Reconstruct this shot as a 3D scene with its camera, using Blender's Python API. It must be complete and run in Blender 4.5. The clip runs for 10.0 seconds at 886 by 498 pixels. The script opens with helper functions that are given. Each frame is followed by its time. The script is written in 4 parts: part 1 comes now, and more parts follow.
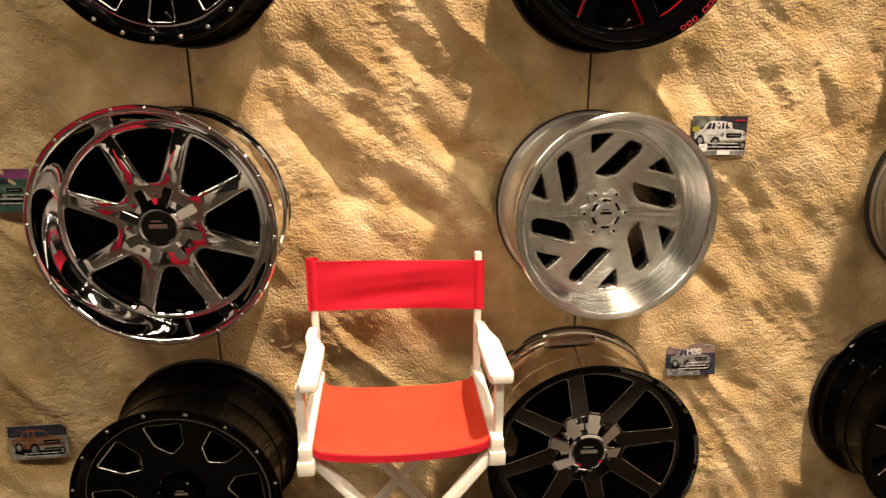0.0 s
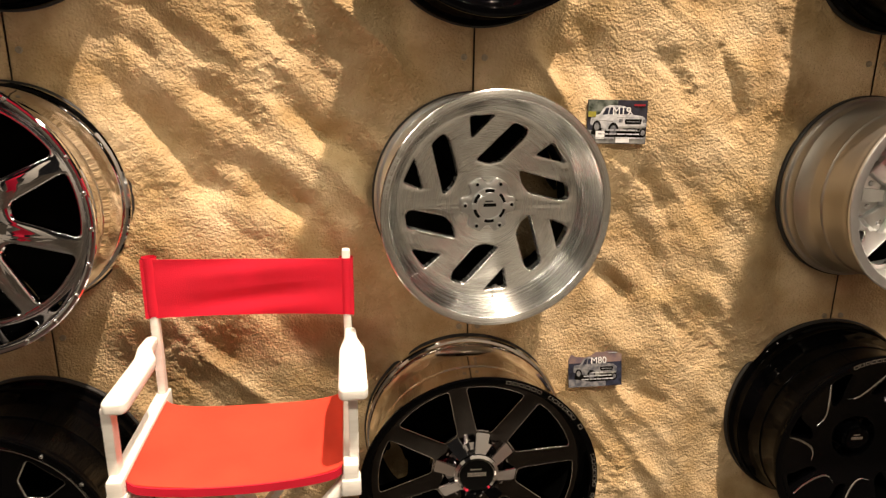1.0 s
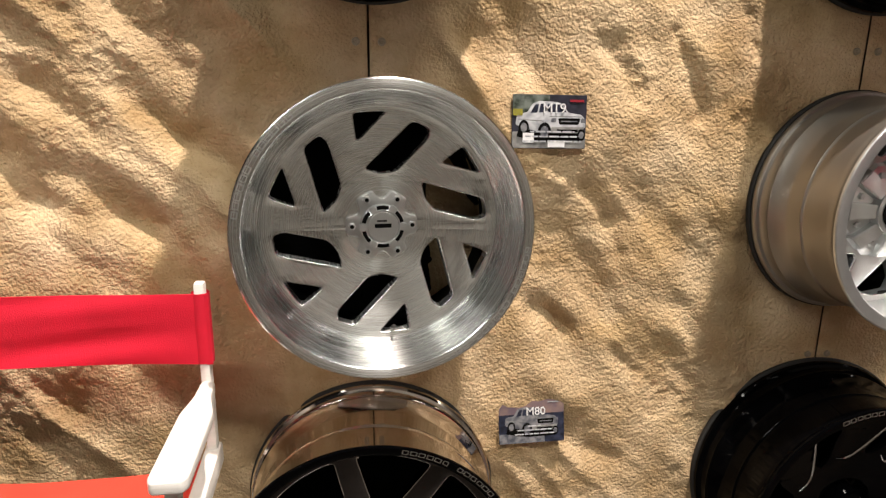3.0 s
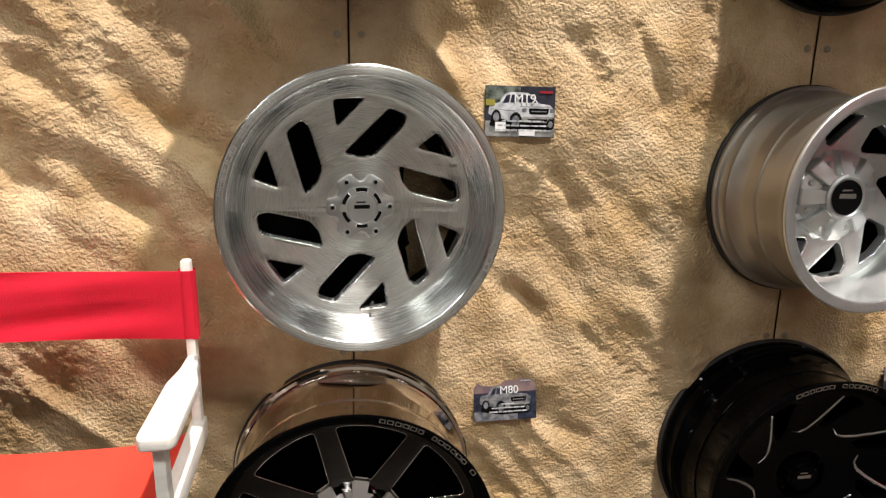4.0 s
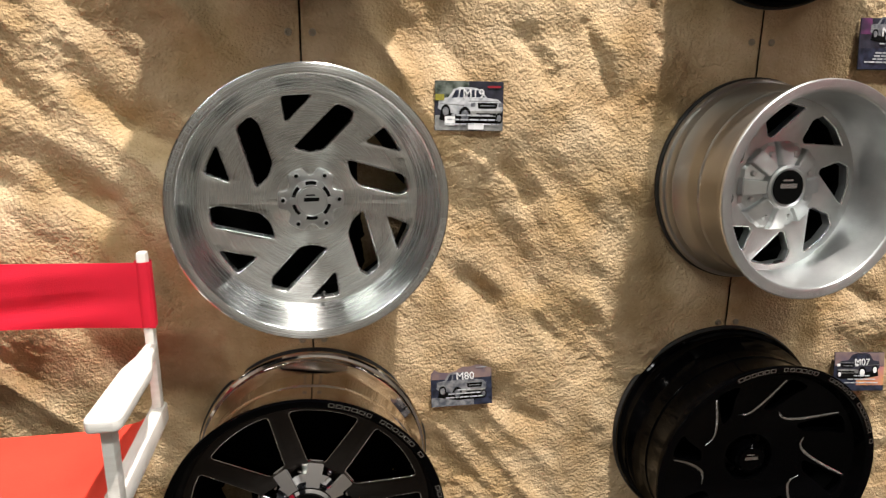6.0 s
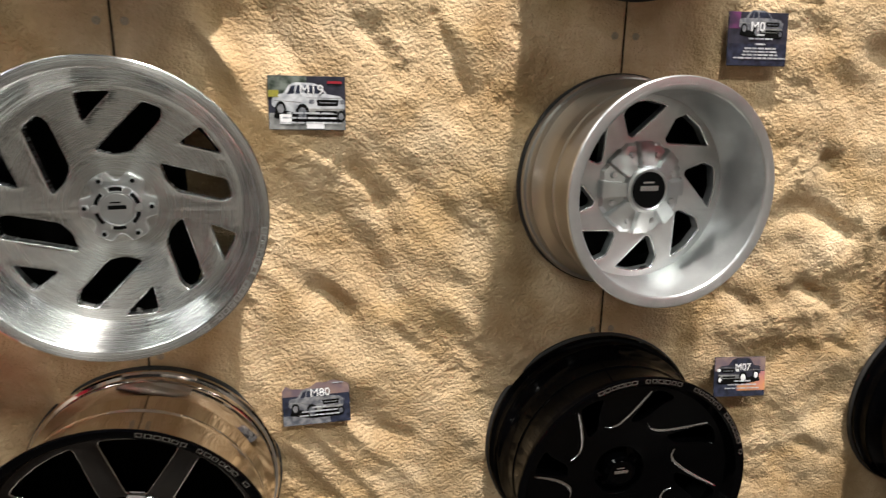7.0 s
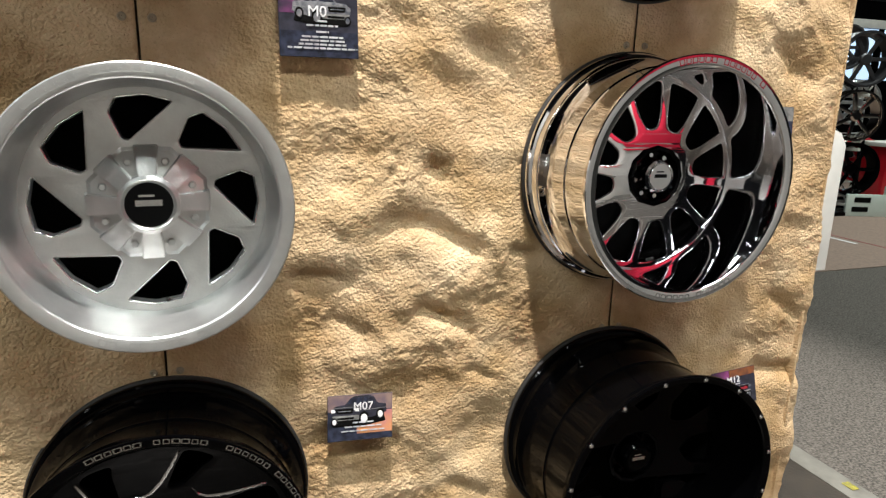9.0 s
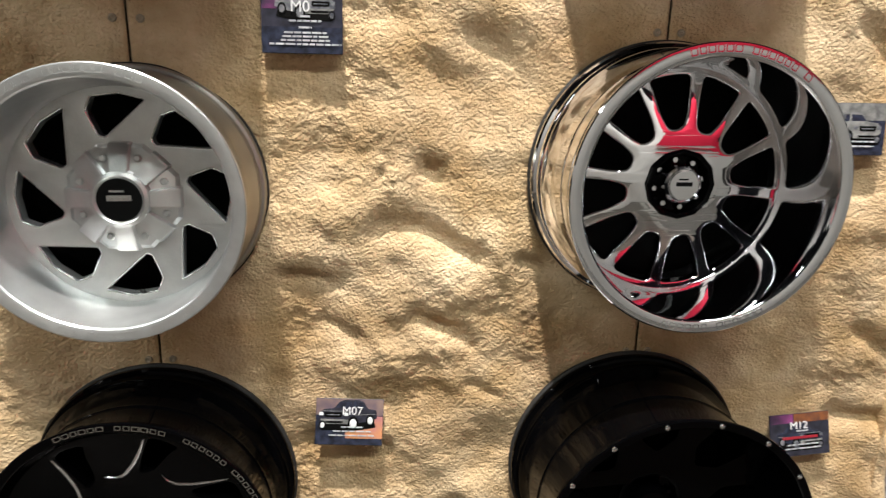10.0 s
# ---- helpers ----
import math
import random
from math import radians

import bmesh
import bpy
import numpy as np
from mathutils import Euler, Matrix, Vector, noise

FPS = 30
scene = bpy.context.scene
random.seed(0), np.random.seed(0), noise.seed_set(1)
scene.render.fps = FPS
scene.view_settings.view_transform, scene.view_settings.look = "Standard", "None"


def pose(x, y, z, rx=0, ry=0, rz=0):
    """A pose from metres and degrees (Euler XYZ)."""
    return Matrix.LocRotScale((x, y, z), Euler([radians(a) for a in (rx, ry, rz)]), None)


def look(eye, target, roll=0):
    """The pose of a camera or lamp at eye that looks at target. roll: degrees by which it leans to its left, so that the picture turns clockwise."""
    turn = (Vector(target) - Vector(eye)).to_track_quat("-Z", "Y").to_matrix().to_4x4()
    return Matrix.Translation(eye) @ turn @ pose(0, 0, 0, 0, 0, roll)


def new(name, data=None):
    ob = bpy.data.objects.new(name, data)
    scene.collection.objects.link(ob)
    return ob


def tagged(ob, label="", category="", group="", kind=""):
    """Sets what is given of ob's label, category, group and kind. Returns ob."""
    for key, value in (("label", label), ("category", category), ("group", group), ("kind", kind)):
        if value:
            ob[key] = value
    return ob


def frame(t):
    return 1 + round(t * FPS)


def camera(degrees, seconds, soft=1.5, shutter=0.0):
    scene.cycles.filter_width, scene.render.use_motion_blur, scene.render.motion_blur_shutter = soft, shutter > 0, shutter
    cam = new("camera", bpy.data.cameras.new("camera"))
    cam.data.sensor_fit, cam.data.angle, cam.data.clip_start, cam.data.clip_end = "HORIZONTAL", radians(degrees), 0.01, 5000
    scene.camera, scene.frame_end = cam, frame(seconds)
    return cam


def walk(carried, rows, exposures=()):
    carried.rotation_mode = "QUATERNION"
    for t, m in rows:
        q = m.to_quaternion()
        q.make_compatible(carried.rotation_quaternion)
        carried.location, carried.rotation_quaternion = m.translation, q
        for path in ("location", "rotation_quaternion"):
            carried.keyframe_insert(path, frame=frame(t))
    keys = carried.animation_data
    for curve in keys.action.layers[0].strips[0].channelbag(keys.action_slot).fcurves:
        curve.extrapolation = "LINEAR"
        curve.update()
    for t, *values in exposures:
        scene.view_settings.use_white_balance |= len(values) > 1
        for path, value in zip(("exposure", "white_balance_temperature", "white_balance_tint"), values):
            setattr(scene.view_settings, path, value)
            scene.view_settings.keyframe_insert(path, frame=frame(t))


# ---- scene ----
cam = camera(70.4, 10.0, soft=1.3, shutter=0.15)
PATH = [
    (0, (-0.555, -1.994, 1.555), (-0.461, -0.075, 1.002), -0.1),
    (0.5, (-0.399, -1.966, 1.503), (-0.223, -0.044, 0.977), 0.5),
    (1, (-0.28, -1.809, 1.45), (-0.068, 0.113, 0.939), 0.7),
    (1.5, (-0.201, -1.621, 1.425), (0.027, 0.303, 0.93), 0.7),
    (2, (-0.141, -1.531, 1.407), (0.084, 0.395, 0.917), 0.7),
    (2.5, (-0.031, -1.483, 1.427), (0.184, 0.443, 0.933), 0.5),
    (4, (0.006, -1.578, 1.366), (0.285, 0.349, 0.912), 1.0),
    (4.5, (-0.131, -1.668, 1.378), (0.143, 0.26, 0.922), 1.1),
    (5, (-0.166, -1.681, 1.376), (0.106, 0.242, 0.901), 0.9),
    (5.5, (-0.061, -1.658, 1.379), (0.208, 0.264, 0.896), 0.6),
    (6.8, (0.394, -1.619, 1.368), (0.679, 0.305, 0.901), 0.6),
    (7, (0.445, -1.575, 1.391), (0.817, 0.325, 0.888), 0.8),
    (7.5, (0.703, -1.509, 1.39), (1.248, 0.35, 0.895), 1.0),
    (8, (0.96, -1.483, 1.387), (1.541, 0.362, 0.881), 1.2),
    (8.5, (1.23, -1.496, 1.387), (1.85, 0.341, 0.898), 1.3),
    (9, (1.396, -1.521, 1.371), (2.017, 0.322, 0.903), 1.4),
    (9.5, (1.61, -1.507, 1.371), (2.195, 0.351, 0.916), 1.3),
    (10, (1.784, -1.497, 1.389), (1.959, 0.431, 0.888), 1.1),
]
EXPOSURES = [(0.0, -0.13, 9300, 18), (1.0, -0.15, 8200, 18), (2.5, -0.2, 6850, 16), (4.5, -0.2, 6400, 13), (5.7, -0.18, 6350, 12), (7.0, -0.1, 6250, 11), (9.0, 0.1, 6150, 10), (10.0, 0.09, 6150, 10)]
walk(cam, [(t, look(eye, target, roll)) for t, eye, target, roll in PATH], EXPOSURES)

# ---- light ----
world = bpy.data.worlds.new("hall_air")
world.use_nodes = True
world.node_tree.nodes["Background"].inputs[0].default_value = (0.5, 0.55, 0.65, 1)
world.node_tree.nodes["Background"].inputs[1].default_value = 0.02
scene.world = world


def lamp(name, kind, eye, target, power, colour, **more):
    data = bpy.data.lights.new(name, kind)
    data.energy, data.color = power, colour
    if kind == "SPOT":
        data.spot_size, data.spot_blend, data.shadow_soft_size = radians(more["cone"]), 0.35, more["size"]
    if kind == "AREA":
        data.shape, data.size, data.size_y = "RECTANGLE", more["size"], more["size_y"]
    ob = new(name, data)
    ob.matrix_world = look(eye, target)
    return ob


# one warm truss spot throws the long soft shadows of the wheels
lamp("truss_spot", "SPOT", (1.45, -1.9, 8.8), (1.5, 0.0, 0.9), 6350, (1.0, 0.91, 0.815), cone=45, size=0.12)
# unseen area lamps, added overhead as fill for shadows, metal and carpet
for hx, hy, power in ((-6.0, -4.4, 70), (-2.5, -4.4, 150), (2.5, -4.2, 310), (6.2, 2.4, 120), (9.4, 3.4, 230), (13.0, 4.0, 220)):
    lamp("hall_fill", "AREA", (hx, hy, 6.4), (hx, hy - 0.4, 0), power, (0.97, 1.0, 0.89), size=1.6, size_y=0.4)

# unseen lamps added to brighten the partition and panels that the wheels reflect
lamp("partition_fill", "AREA", (4.2, -3.4, 5.2), (4.4, -5.1, 1.6), 130, (1.0, 0.97, 0.93), size=1.4, size_y=0.4)
lamp("partition_fill", "AREA", (-3.6, -3.2, 5.2), (-4.0, -5.1, 1.2), 170, (1.0, 0.97, 0.93), size=1.4, size_y=0.4)


# ---- materials ----
def mat(name, base, rough=0.5, metal=0.0, second=None, scale=8.0, bump=0.0, bump_scale=60.0, rough_var=0.0, coat=0.0, stretch=(1, 1, 1), emit=0.0, fine=0.0, spec=0.5, aniso=0.0):
    """A procedural surface: two colours mixed by noise, roughness variation, two-scale relief."""
    m = bpy.data.materials.new(name)
    m.use_nodes = True
    nt = m.node_tree
    b = nt.nodes["Principled BSDF"]
    b.inputs["Roughness"].default_value, b.inputs["Metallic"].default_value = rough, metal
    b.inputs["Base Color"].default_value = (*base, 1)
    b.inputs["Coat Weight"].default_value = coat
    b.inputs["Coat Roughness"].default_value = 0.04
    if emit:
        b.inputs["Emission Color"].default_value = (*base, 1)
        b.inputs["Emission Strength"].default_value = emit
    b.inputs["Specular IOR Level"].default_value = spec
    if aniso:
        tg = nt.nodes.new("ShaderNodeTangent")
        tg.direction_type, tg.axis = "RADIAL", "Z"
        b.inputs["Anisotropic"].default_value = aniso
        b.inputs["Anisotropic Rotation"].default_value = 0.25
        nt.links.new(tg.outputs[0], b.inputs["Tangent"])
    co = nt.nodes.new("ShaderNodeTexCoord")
    mp = nt.nodes.new("ShaderNodeMapping")
    mp.inputs["Scale"].default_value = stretch
    nt.links.new(co.outputs["Object"], mp.inputs["Vector"])

    def tex(s, detail=6.0):
        n = nt.nodes.new("ShaderNodeTexNoise")
        n.inputs["Scale"].default_value, n.inputs["Detail"].default_value = s, detail
        nt.links.new(mp.outputs[0], n.inputs["Vector"])
        return n

    if second:
        n, mix, ramp = tex(scale), nt.nodes.new("ShaderNodeMix"), nt.nodes.new("ShaderNodeMapRange")
        mix.data_type = "RGBA"
        ramp.inputs[1].default_value, ramp.inputs[2].default_value = 0.35, 0.65
        nt.links.new(n.outputs[0], ramp.inputs[0])
        nt.links.new(ramp.outputs[0], mix.inputs[0])
        mix.inputs[6].default_value, mix.inputs[7].default_value = (*base, 1), (*second, 1)
        nt.links.new(mix.outputs[2], b.inputs["Base Color"])
    if rough_var:
        n, r = tex(scale * 2.3), nt.nodes.new("ShaderNodeMapRange")
        r.inputs[3].default_value, r.inputs[4].default_value = max(0.01, rough - rough_var), rough + rough_var
        nt.links.new(n.outputs[0], r.inputs[0])
        nt.links.new(r.outputs[0], b.inputs["Roughness"])
    if bump:
        n, bp = tex(bump_scale, 2.0), nt.nodes.new("ShaderNodeBump")
        bp.inputs["Distance"].default_value = bump
        nt.links.new(n.outputs[0], bp.inputs["Height"])
        nt.links.new(bp.outputs[0], b.inputs["Normal"])
        if fine:
            n2, bp2 = tex(bump_scale * 2.7, 1.5), nt.nodes.new("ShaderNodeBump")
            bp2.inputs["Distance"].default_value = fine
            nt.links.new(n2.outputs[0], bp2.inputs["Height"])
            nt.links.new(bp.outputs[0], bp2.inputs["Normal"])
            nt.links.new(bp2.outputs[0], b.inputs["Normal"])
    return m


SAND = mat("sand_plaster", (0.43, 0.30, 0.155), 0.92, second=(0.61, 0.475, 0.315), scale=5, bump=0.0022, bump_scale=70, stretch=(1, 1, 1.15))
def stained(m, scale, lo, hi):
    """Broad dry stains over a surface's colour."""
    nt = m.node_tree
    b = nt.nodes["Principled BSDF"]
    src = b.inputs["Base Color"].links[0].from_socket
    n, r, mul = nt.nodes.new("ShaderNodeTexNoise"), nt.nodes.new("ShaderNodeMapRange"), nt.nodes.new("ShaderNodeMix")
    co = nt.nodes.new("ShaderNodeTexCoord")
    nt.links.new(co.outputs["Object"], n.inputs["Vector"])
    n.inputs["Scale"].default_value, n.inputs["Detail"].default_value, n.inputs["Roughness"].default_value = scale, 5, 0.62
    r.inputs[1].default_value, r.inputs[2].default_value = 0.36, 0.62
    nt.links.new(n.outputs[0], r.inputs[0])
    mul.data_type, mul.blend_type = "RGBA", "MULTIPLY"
    mul.inputs[0].default_value = 1.0
    tint = nt.nodes.new("ShaderNodeMix")
    tint.data_type = "RGBA"
    tint.inputs[6].default_value, tint.inputs[7].default_value = (*lo, 1), (*hi, 1)
    nt.links.new(r.outputs[0], tint.inputs[0])
    nt.links.new(src, mul.inputs[6])
    nt.links.new(tint.outputs[2], mul.inputs[7])
    nt.links.new(mul.outputs[2], b.inputs["Base Color"])


def granular(m, scale, deep, fine):
    """Sprayed grit: rounded grains of two sizes on top of a surface's relief."""
    nt = m.node_tree
    b = nt.nodes["Principled BSDF"]
    co = nt.nodes.new("ShaderNodeTexCoord")
    for s, dist in ((scale, deep), (scale * 2.3, fine)):
        wob, add = nt.nodes.new("ShaderNodeTexNoise"), nt.nodes.new("ShaderNodeVectorMath")
        wob.inputs["Scale"].default_value = s * 0.7
        add.operation = "MULTIPLY_ADD"
        add.inputs[1].default_value = (0.9 / s, 0.9 / s, 0.9 / s)
        vo, bp = nt.nodes.new("ShaderNodeTexVoronoi"), nt.nodes.new("ShaderNodeBump")
        vo.feature, vo.inputs["Scale"].default_value, vo.inputs["Smoothness"].default_value = "SMOOTH_F1", s, 0.6
        bp.invert = True
        bp.inputs["Distance"].default_value = dist
        nt.links.new(co.outputs["Object"], wob.inputs["Vector"])
        nt.links.new(wob.outputs["Color"], add.inputs[0])
        nt.links.new(co.outputs["Object"], add.inputs[2])
        nt.links.new(add.outputs[0], vo.inputs["Vector"])
        nt.links.new(vo.outputs["Distance"], bp.inputs["Height"])
        nt.links.new(b.inputs["Normal"].links[0].from_socket, bp.inputs["Normal"])
        nt.links.new(bp.outputs[0], b.inputs["Normal"])


granular(SAND, 130, 0.0037, 0.0016)
stained(SAND, 3.4, (0.72, 0.65, 0.54), (1.06, 1.04, 1.0))
SEAM = mat("seam_filler", (0.05, 0.04, 0.025), 0.9)
CHROME = mat("chrome", (0.80, 0.80, 0.83), 0.035, 1.0, rough_var=0.02, scale=6)
GUNMETAL = mat("gunmetal", (0.06, 0.06, 0.065), 0.35, 0.6, rough_var=0.05)
DARK_CHROME = mat("dark_chrome", (0.66, 0.61, 0.56), 0.08, 1.0, rough_var=0.03, scale=6)
BRUSHED = mat("brushed_aluminium", (0.80, 0.815, 0.80), 0.32, 1.0, second=(0.72, 0.735, 0.725), scale=30, aniso=0.92, rough_var=0.07, bump=0.00022, bump_scale=160)
def turned_rings(m, scale, lo, hi, relief):
    """Fine concentric tool marks about the object's axis, in roughness and relief."""
    nt = m.node_tree
    b = nt.nodes["Principled BSDF"]
    co, flat, ln = nt.nodes.new("ShaderNodeTexCoord"), nt.nodes.new("ShaderNodeVectorMath"), nt.nodes.new("ShaderNodeVectorMath")
    flat.operation, ln.operation = "MULTIPLY", "LENGTH"
    flat.inputs[1].default_value = (1, 1, 0)
    n, r, bp = nt.nodes.new("ShaderNodeTexNoise"), nt.nodes.new("ShaderNodeMapRange"), nt.nodes.new("ShaderNodeBump")
    n.noise_dimensions = "1D"
    n.inputs["Scale"].default_value, n.inputs["Detail"].default_value = scale, 3
    nt.links.new(co.outputs["Object"], flat.inputs[0])
    nt.links.new(flat.outputs[0], ln.inputs[0])
    nt.links.new(ln.outputs["Value"], n.inputs["W"])
    r.inputs[1].default_value, r.inputs[2].default_value, r.inputs[3].default_value, r.inputs[4].default_value = 0.3, 0.7, lo, hi
    nt.links.new(n.outputs[0], r.inputs[0])
    nt.links.new(r.outputs[0], b.inputs["Roughness"])
    bp.inputs["Distance"].default_value = relief
    nt.links.new(n.outputs[0], bp.inputs["Height"])
    nt.links.new(b.inputs["Normal"].links[0].from_socket, bp.inputs["Normal"])
    nt.links.new(bp.outputs[0], b.inputs["Normal"])


turned_rings(BRUSHED, 700, 0.21, 0.29, 0.00002)
SILVER = mat("silver_paint", (0.65, 0.66, 0.655), 0.34, 0.88, second=(0.57, 0.58, 0.58), scale=20, rough_var=0.05, aniso=0.4, bump=0.0003, bump_scale=200)
BRONZE_BARREL = mat("satin_barrel", (0.36, 0.34, 0.31), 0.4, 0.9, rough_var=0.05, scale=20)
BLACK = mat("gloss_black", (0.001, 0.001, 0.0012), 0.05, 0.0, rough_var=0.02, scale=9, spec=0.055)
BLACK_CHROME = mat("smoked_black_metal", (0.050, 0.045, 0.042), 0.10, 1.0, second=(0.040, 0.036, 0.034), scale=12, rough_var=0.03)
MILLED = mat("milled_edge", (0.62, 0.62, 0.62), 0.25, 1.0, rough_var=0.05, scale=40)
# near-black for the shade inside the wheels; also used for black print
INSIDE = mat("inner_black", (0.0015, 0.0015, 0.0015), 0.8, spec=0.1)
RUBBER = mat("backing_black", (0.012, 0.011, 0.010), 0.7)
RED_CLOTH = mat("red_canvas", (0.66, 0.004, 0.030), 0.85, second=(0.58, 0.003, 0.024), scale=9, bump=0.0008, bump_scale=420)
# the same red canvas, its strong top light put in as brighter orange
RED_CLOTH_LIT = mat("red_canvas_lit", (0.68, 0.050, 0.024), 0.85, second=(0.60, 0.040, 0.019), scale=9, bump=0.0008, bump_scale=420)
WHITE_WOOD = mat("white_paint_wood", (0.80, 0.78, 0.74), 0.45, second=(0.72, 0.69, 0.64), scale=14, bump=0.0006, bump_scale=50, stretch=(1, 1, 6))
RED_PAINT = mat("red_gloss", (0.45, 0.01, 0.02), 0.2, coat=0.6)
STEEL = mat("screw_steel", (0.35, 0.30, 0.22), 0.5, 0.8, rough_var=0.1)
CARPET = mat("grey_carpet", (0.030, 0.027, 0.023), 0.95, second=(0.135, 0.122, 0.105), scale=85, bump=0.006, bump_scale=110, stretch=(1, 1.15, 1))
CARPET_TAN = mat("tan_carpet", (0.26, 0.19, 0.15), 0.95, second=(0.20, 0.15, 0.12), scale=30, bump=0.004, bump_scale=120)
BOOTH_FLOOR = mat("dark_vinyl", (0.03, 0.025, 0.02), 0.35, second=(0.05, 0.04, 0.03), scale=6, bump=0.001)
ALU = mat("edge_strip", (0.24, 0.23, 0.20), 0.5, 0.5, second=(0.17, 0.16, 0.14), scale=12, bump=0.0006)
HALL = mat("hall_wall", (0.05, 0.05, 0.055), 0.9, second=(0.03, 0.03, 0.035), scale=1.5)
SIGN_WHITE = mat("sign_board", (0.55, 0.66, 0.60), 0.5, second=(0.6, 0.68, 0.64), scale=8)
WHITE_BOARD = mat("white_board", (0.62, 0.62, 0.58), 0.6, second=(0.55, 0.55, 0.52), scale=10)
LENS = mat("lamp_lens", (1.0, 0.95, 0.88), 0.3, emit=60.0)
BLUE_GLOW = mat("lit_booth_panel", (0.62, 0.80, 1.0), 0.5, emit=0.75, second=(0.45, 0.65, 0.95), scale=1.2)
BEIGE = mat("beige_partition", (0.74, 0.70, 0.64), 0.8, second=(0.60, 0.56, 0.52), scale=0.7)
BANNER_RED = mat("red_banner", (0.75, 0.01, 0.05), 0.7)
PAPER_DARK = mat("print_dark", (0.018, 0.018, 0.024), 0.35, second=(0.035, 0.035, 0.05), scale=40, spec=0.15)
PAPER_NAVY = mat("print_navy", (0.03, 0.035, 0.06), 0.35, second=(0.012, 0.013, 0.02), scale=60, spec=0.15)
PAPER_GREY = mat("print_grey", (0.10, 0.10, 0.10), 0.35, second=(0.24, 0.24, 0.23), scale=45, spec=0.15)
PAPER_WHITE = mat("print_white", (0.72, 0.72, 0.72), 0.4, second=(0.6, 0.6, 0.62), scale=40, spec=0.15)
PAPER_DUSK = mat("print_dusk", (0.30, 0.12, 0.20), 0.35, second=(0.55, 0.25, 0.10), scale=14, spec=0.15)
PAPER_PINK = mat("print_pink", (0.26, 0.06, 0.20), 0.35, second=(0.03, 0.025, 0.04), scale=9, spec=0.15)
PAPER_ORANGE = mat("print_orange", (0.20, 0.075, 0.03), 0.35, second=(0.09, 0.04, 0.03), scale=40, spec=0.15)
PAPER_GREEN = mat("print_green", (0.04, 0.09, 0.08), 0.35, second=(0.02, 0.05, 0.05), scale=20, spec=0.15)
PAPER_TREES = mat("print_trees", (0.02, 0.03, 0.02), 0.35, second=(0.16, 0.18, 0.16), scale=45, spec=0.15)
PAPER_LIGHT = mat("print_light", (0.26, 0.27, 0.29), 0.35, second=(0.50, 0.51, 0.53), scale=55, spec=0.15)
PAPER_STEEL = mat("print_steel", (0.06, 0.065, 0.08), 0.35, second=(0.2, 0.2, 0.21), scale=70, spec=0.15)
PAPER_HAZE = mat("print_haze", (0.25, 0.17, 0.14), 0.35, second=(0.12, 0.09, 0.11), scale=18, spec=0.15)
PAPER_RED = mat("print_red", (0.24, 0.02, 0.03), 0.35, spec=0.15)
PAPER_YELLOW = mat("print_yellow", (0.30, 0.27, 0.03), 0.6, second=(0.16, 0.15, 0.05), scale=60, spec=0.15)


# ---- building helpers ----
def part(name, bm, materials, parent=None, label="", soft=0.55):
    """Links a bmesh as one mesh object, under a thing or a part."""
    me = bpy.data.meshes.new(name)
    bm.normal_update()
    for f in bm.faces:
        f.smooth = True
    for e in bm.edges:
        if len(e.link_faces) == 2 and e.calc_face_angle(0) > soft:
            e.smooth = False
    bm.to_mesh(me)
    bm.free()
    for m in (materials if isinstance(materials, (list, tuple)) else [materials]):
        me.materials.append(m)
    ob = new(name, me)
    if parent:
        ob.parent = parent
    return tagged(ob, label)


def shared(name, me, parent, m):
    """Another object on a mesh that exists already, posed in its parent."""
    ob = new(name, me)
    ob.parent = parent
    ob.matrix_local = m
    return ob


def thing(name, label, category, m=Matrix(), group="", kind=""):
    ob = new(name)
    ob.matrix_basis = m
    return tagged(ob, label, category, group, kind)


def box(x0, y0, z0, x1, y1, z1, bevel=0.0, bm=None, seg=2):
    b = bmesh.new()
    bmesh.ops.create_cube(b, size=1, matrix=Matrix.LocRotScale(((x0 + x1) / 2, (y0 + y1) / 2, (z0 + z1) / 2), None, (abs(x1 - x0), abs(y1 - y0), abs(z1 - z0))))
    if bevel:
        bmesh.ops.bevel(b, geom=b.edges[:], offset=bevel, segments=seg, affect="EDGES", profile=0.6)
    return merged(bm, b)


def merged(bm, b):
    """Adds bmesh b to bm (or returns b)."""
    if bm is None:
        return b
    me = bpy.data.meshes.new("tmp")
    b.to_mesh(me)
    b.free()
    bm.from_mesh(me)
    bpy.data.meshes.remove(me)
    return bm


def beam(p, q, w, d, bevel=0.004, bm=None, up=(0, 0, 1)):
    """A bevelled bar from p to q with section w by d."""
    p, q = Vector(p), Vector(q)
    b = box(-w / 2, -d / 2, 0, w / 2, d / 2, (q - p).length, bevel)
    z = (q - p).normalized()
    x = Vector(up).cross(z)
    x = x.normalized() if x.length > 1e-4 else Vector((1, 0, 0))
    y = z.cross(x)
    m = Matrix((x, y, z)).transposed().to_4x4()
    m.translation = p
    bmesh.ops.transform(b, matrix=m, verts=b.verts)
    return merged(bm, b)


def lathe(prof, n=96, bm=None, closed=False, spin=0.0):
    """Turns (radius, height) pairs round the w axis."""
    b = bm or bmesh.new()
    rings = []
    for r, w in prof:
        rings.append([b.verts.new((r * math.cos(spin + 2 * math.pi * i / n), r * math.sin(spin + 2 * math.pi * i / n), w)) for i in range(n)])
    pairs = list(zip(rings, rings[1:])) + ([(rings[-1], rings[0])] if closed else [])
    for a, c in pairs:
        for i in range(n):
            b.faces.new((a[i], a[(i + 1) % n], c[(i + 1) % n], c[i]))
    return b


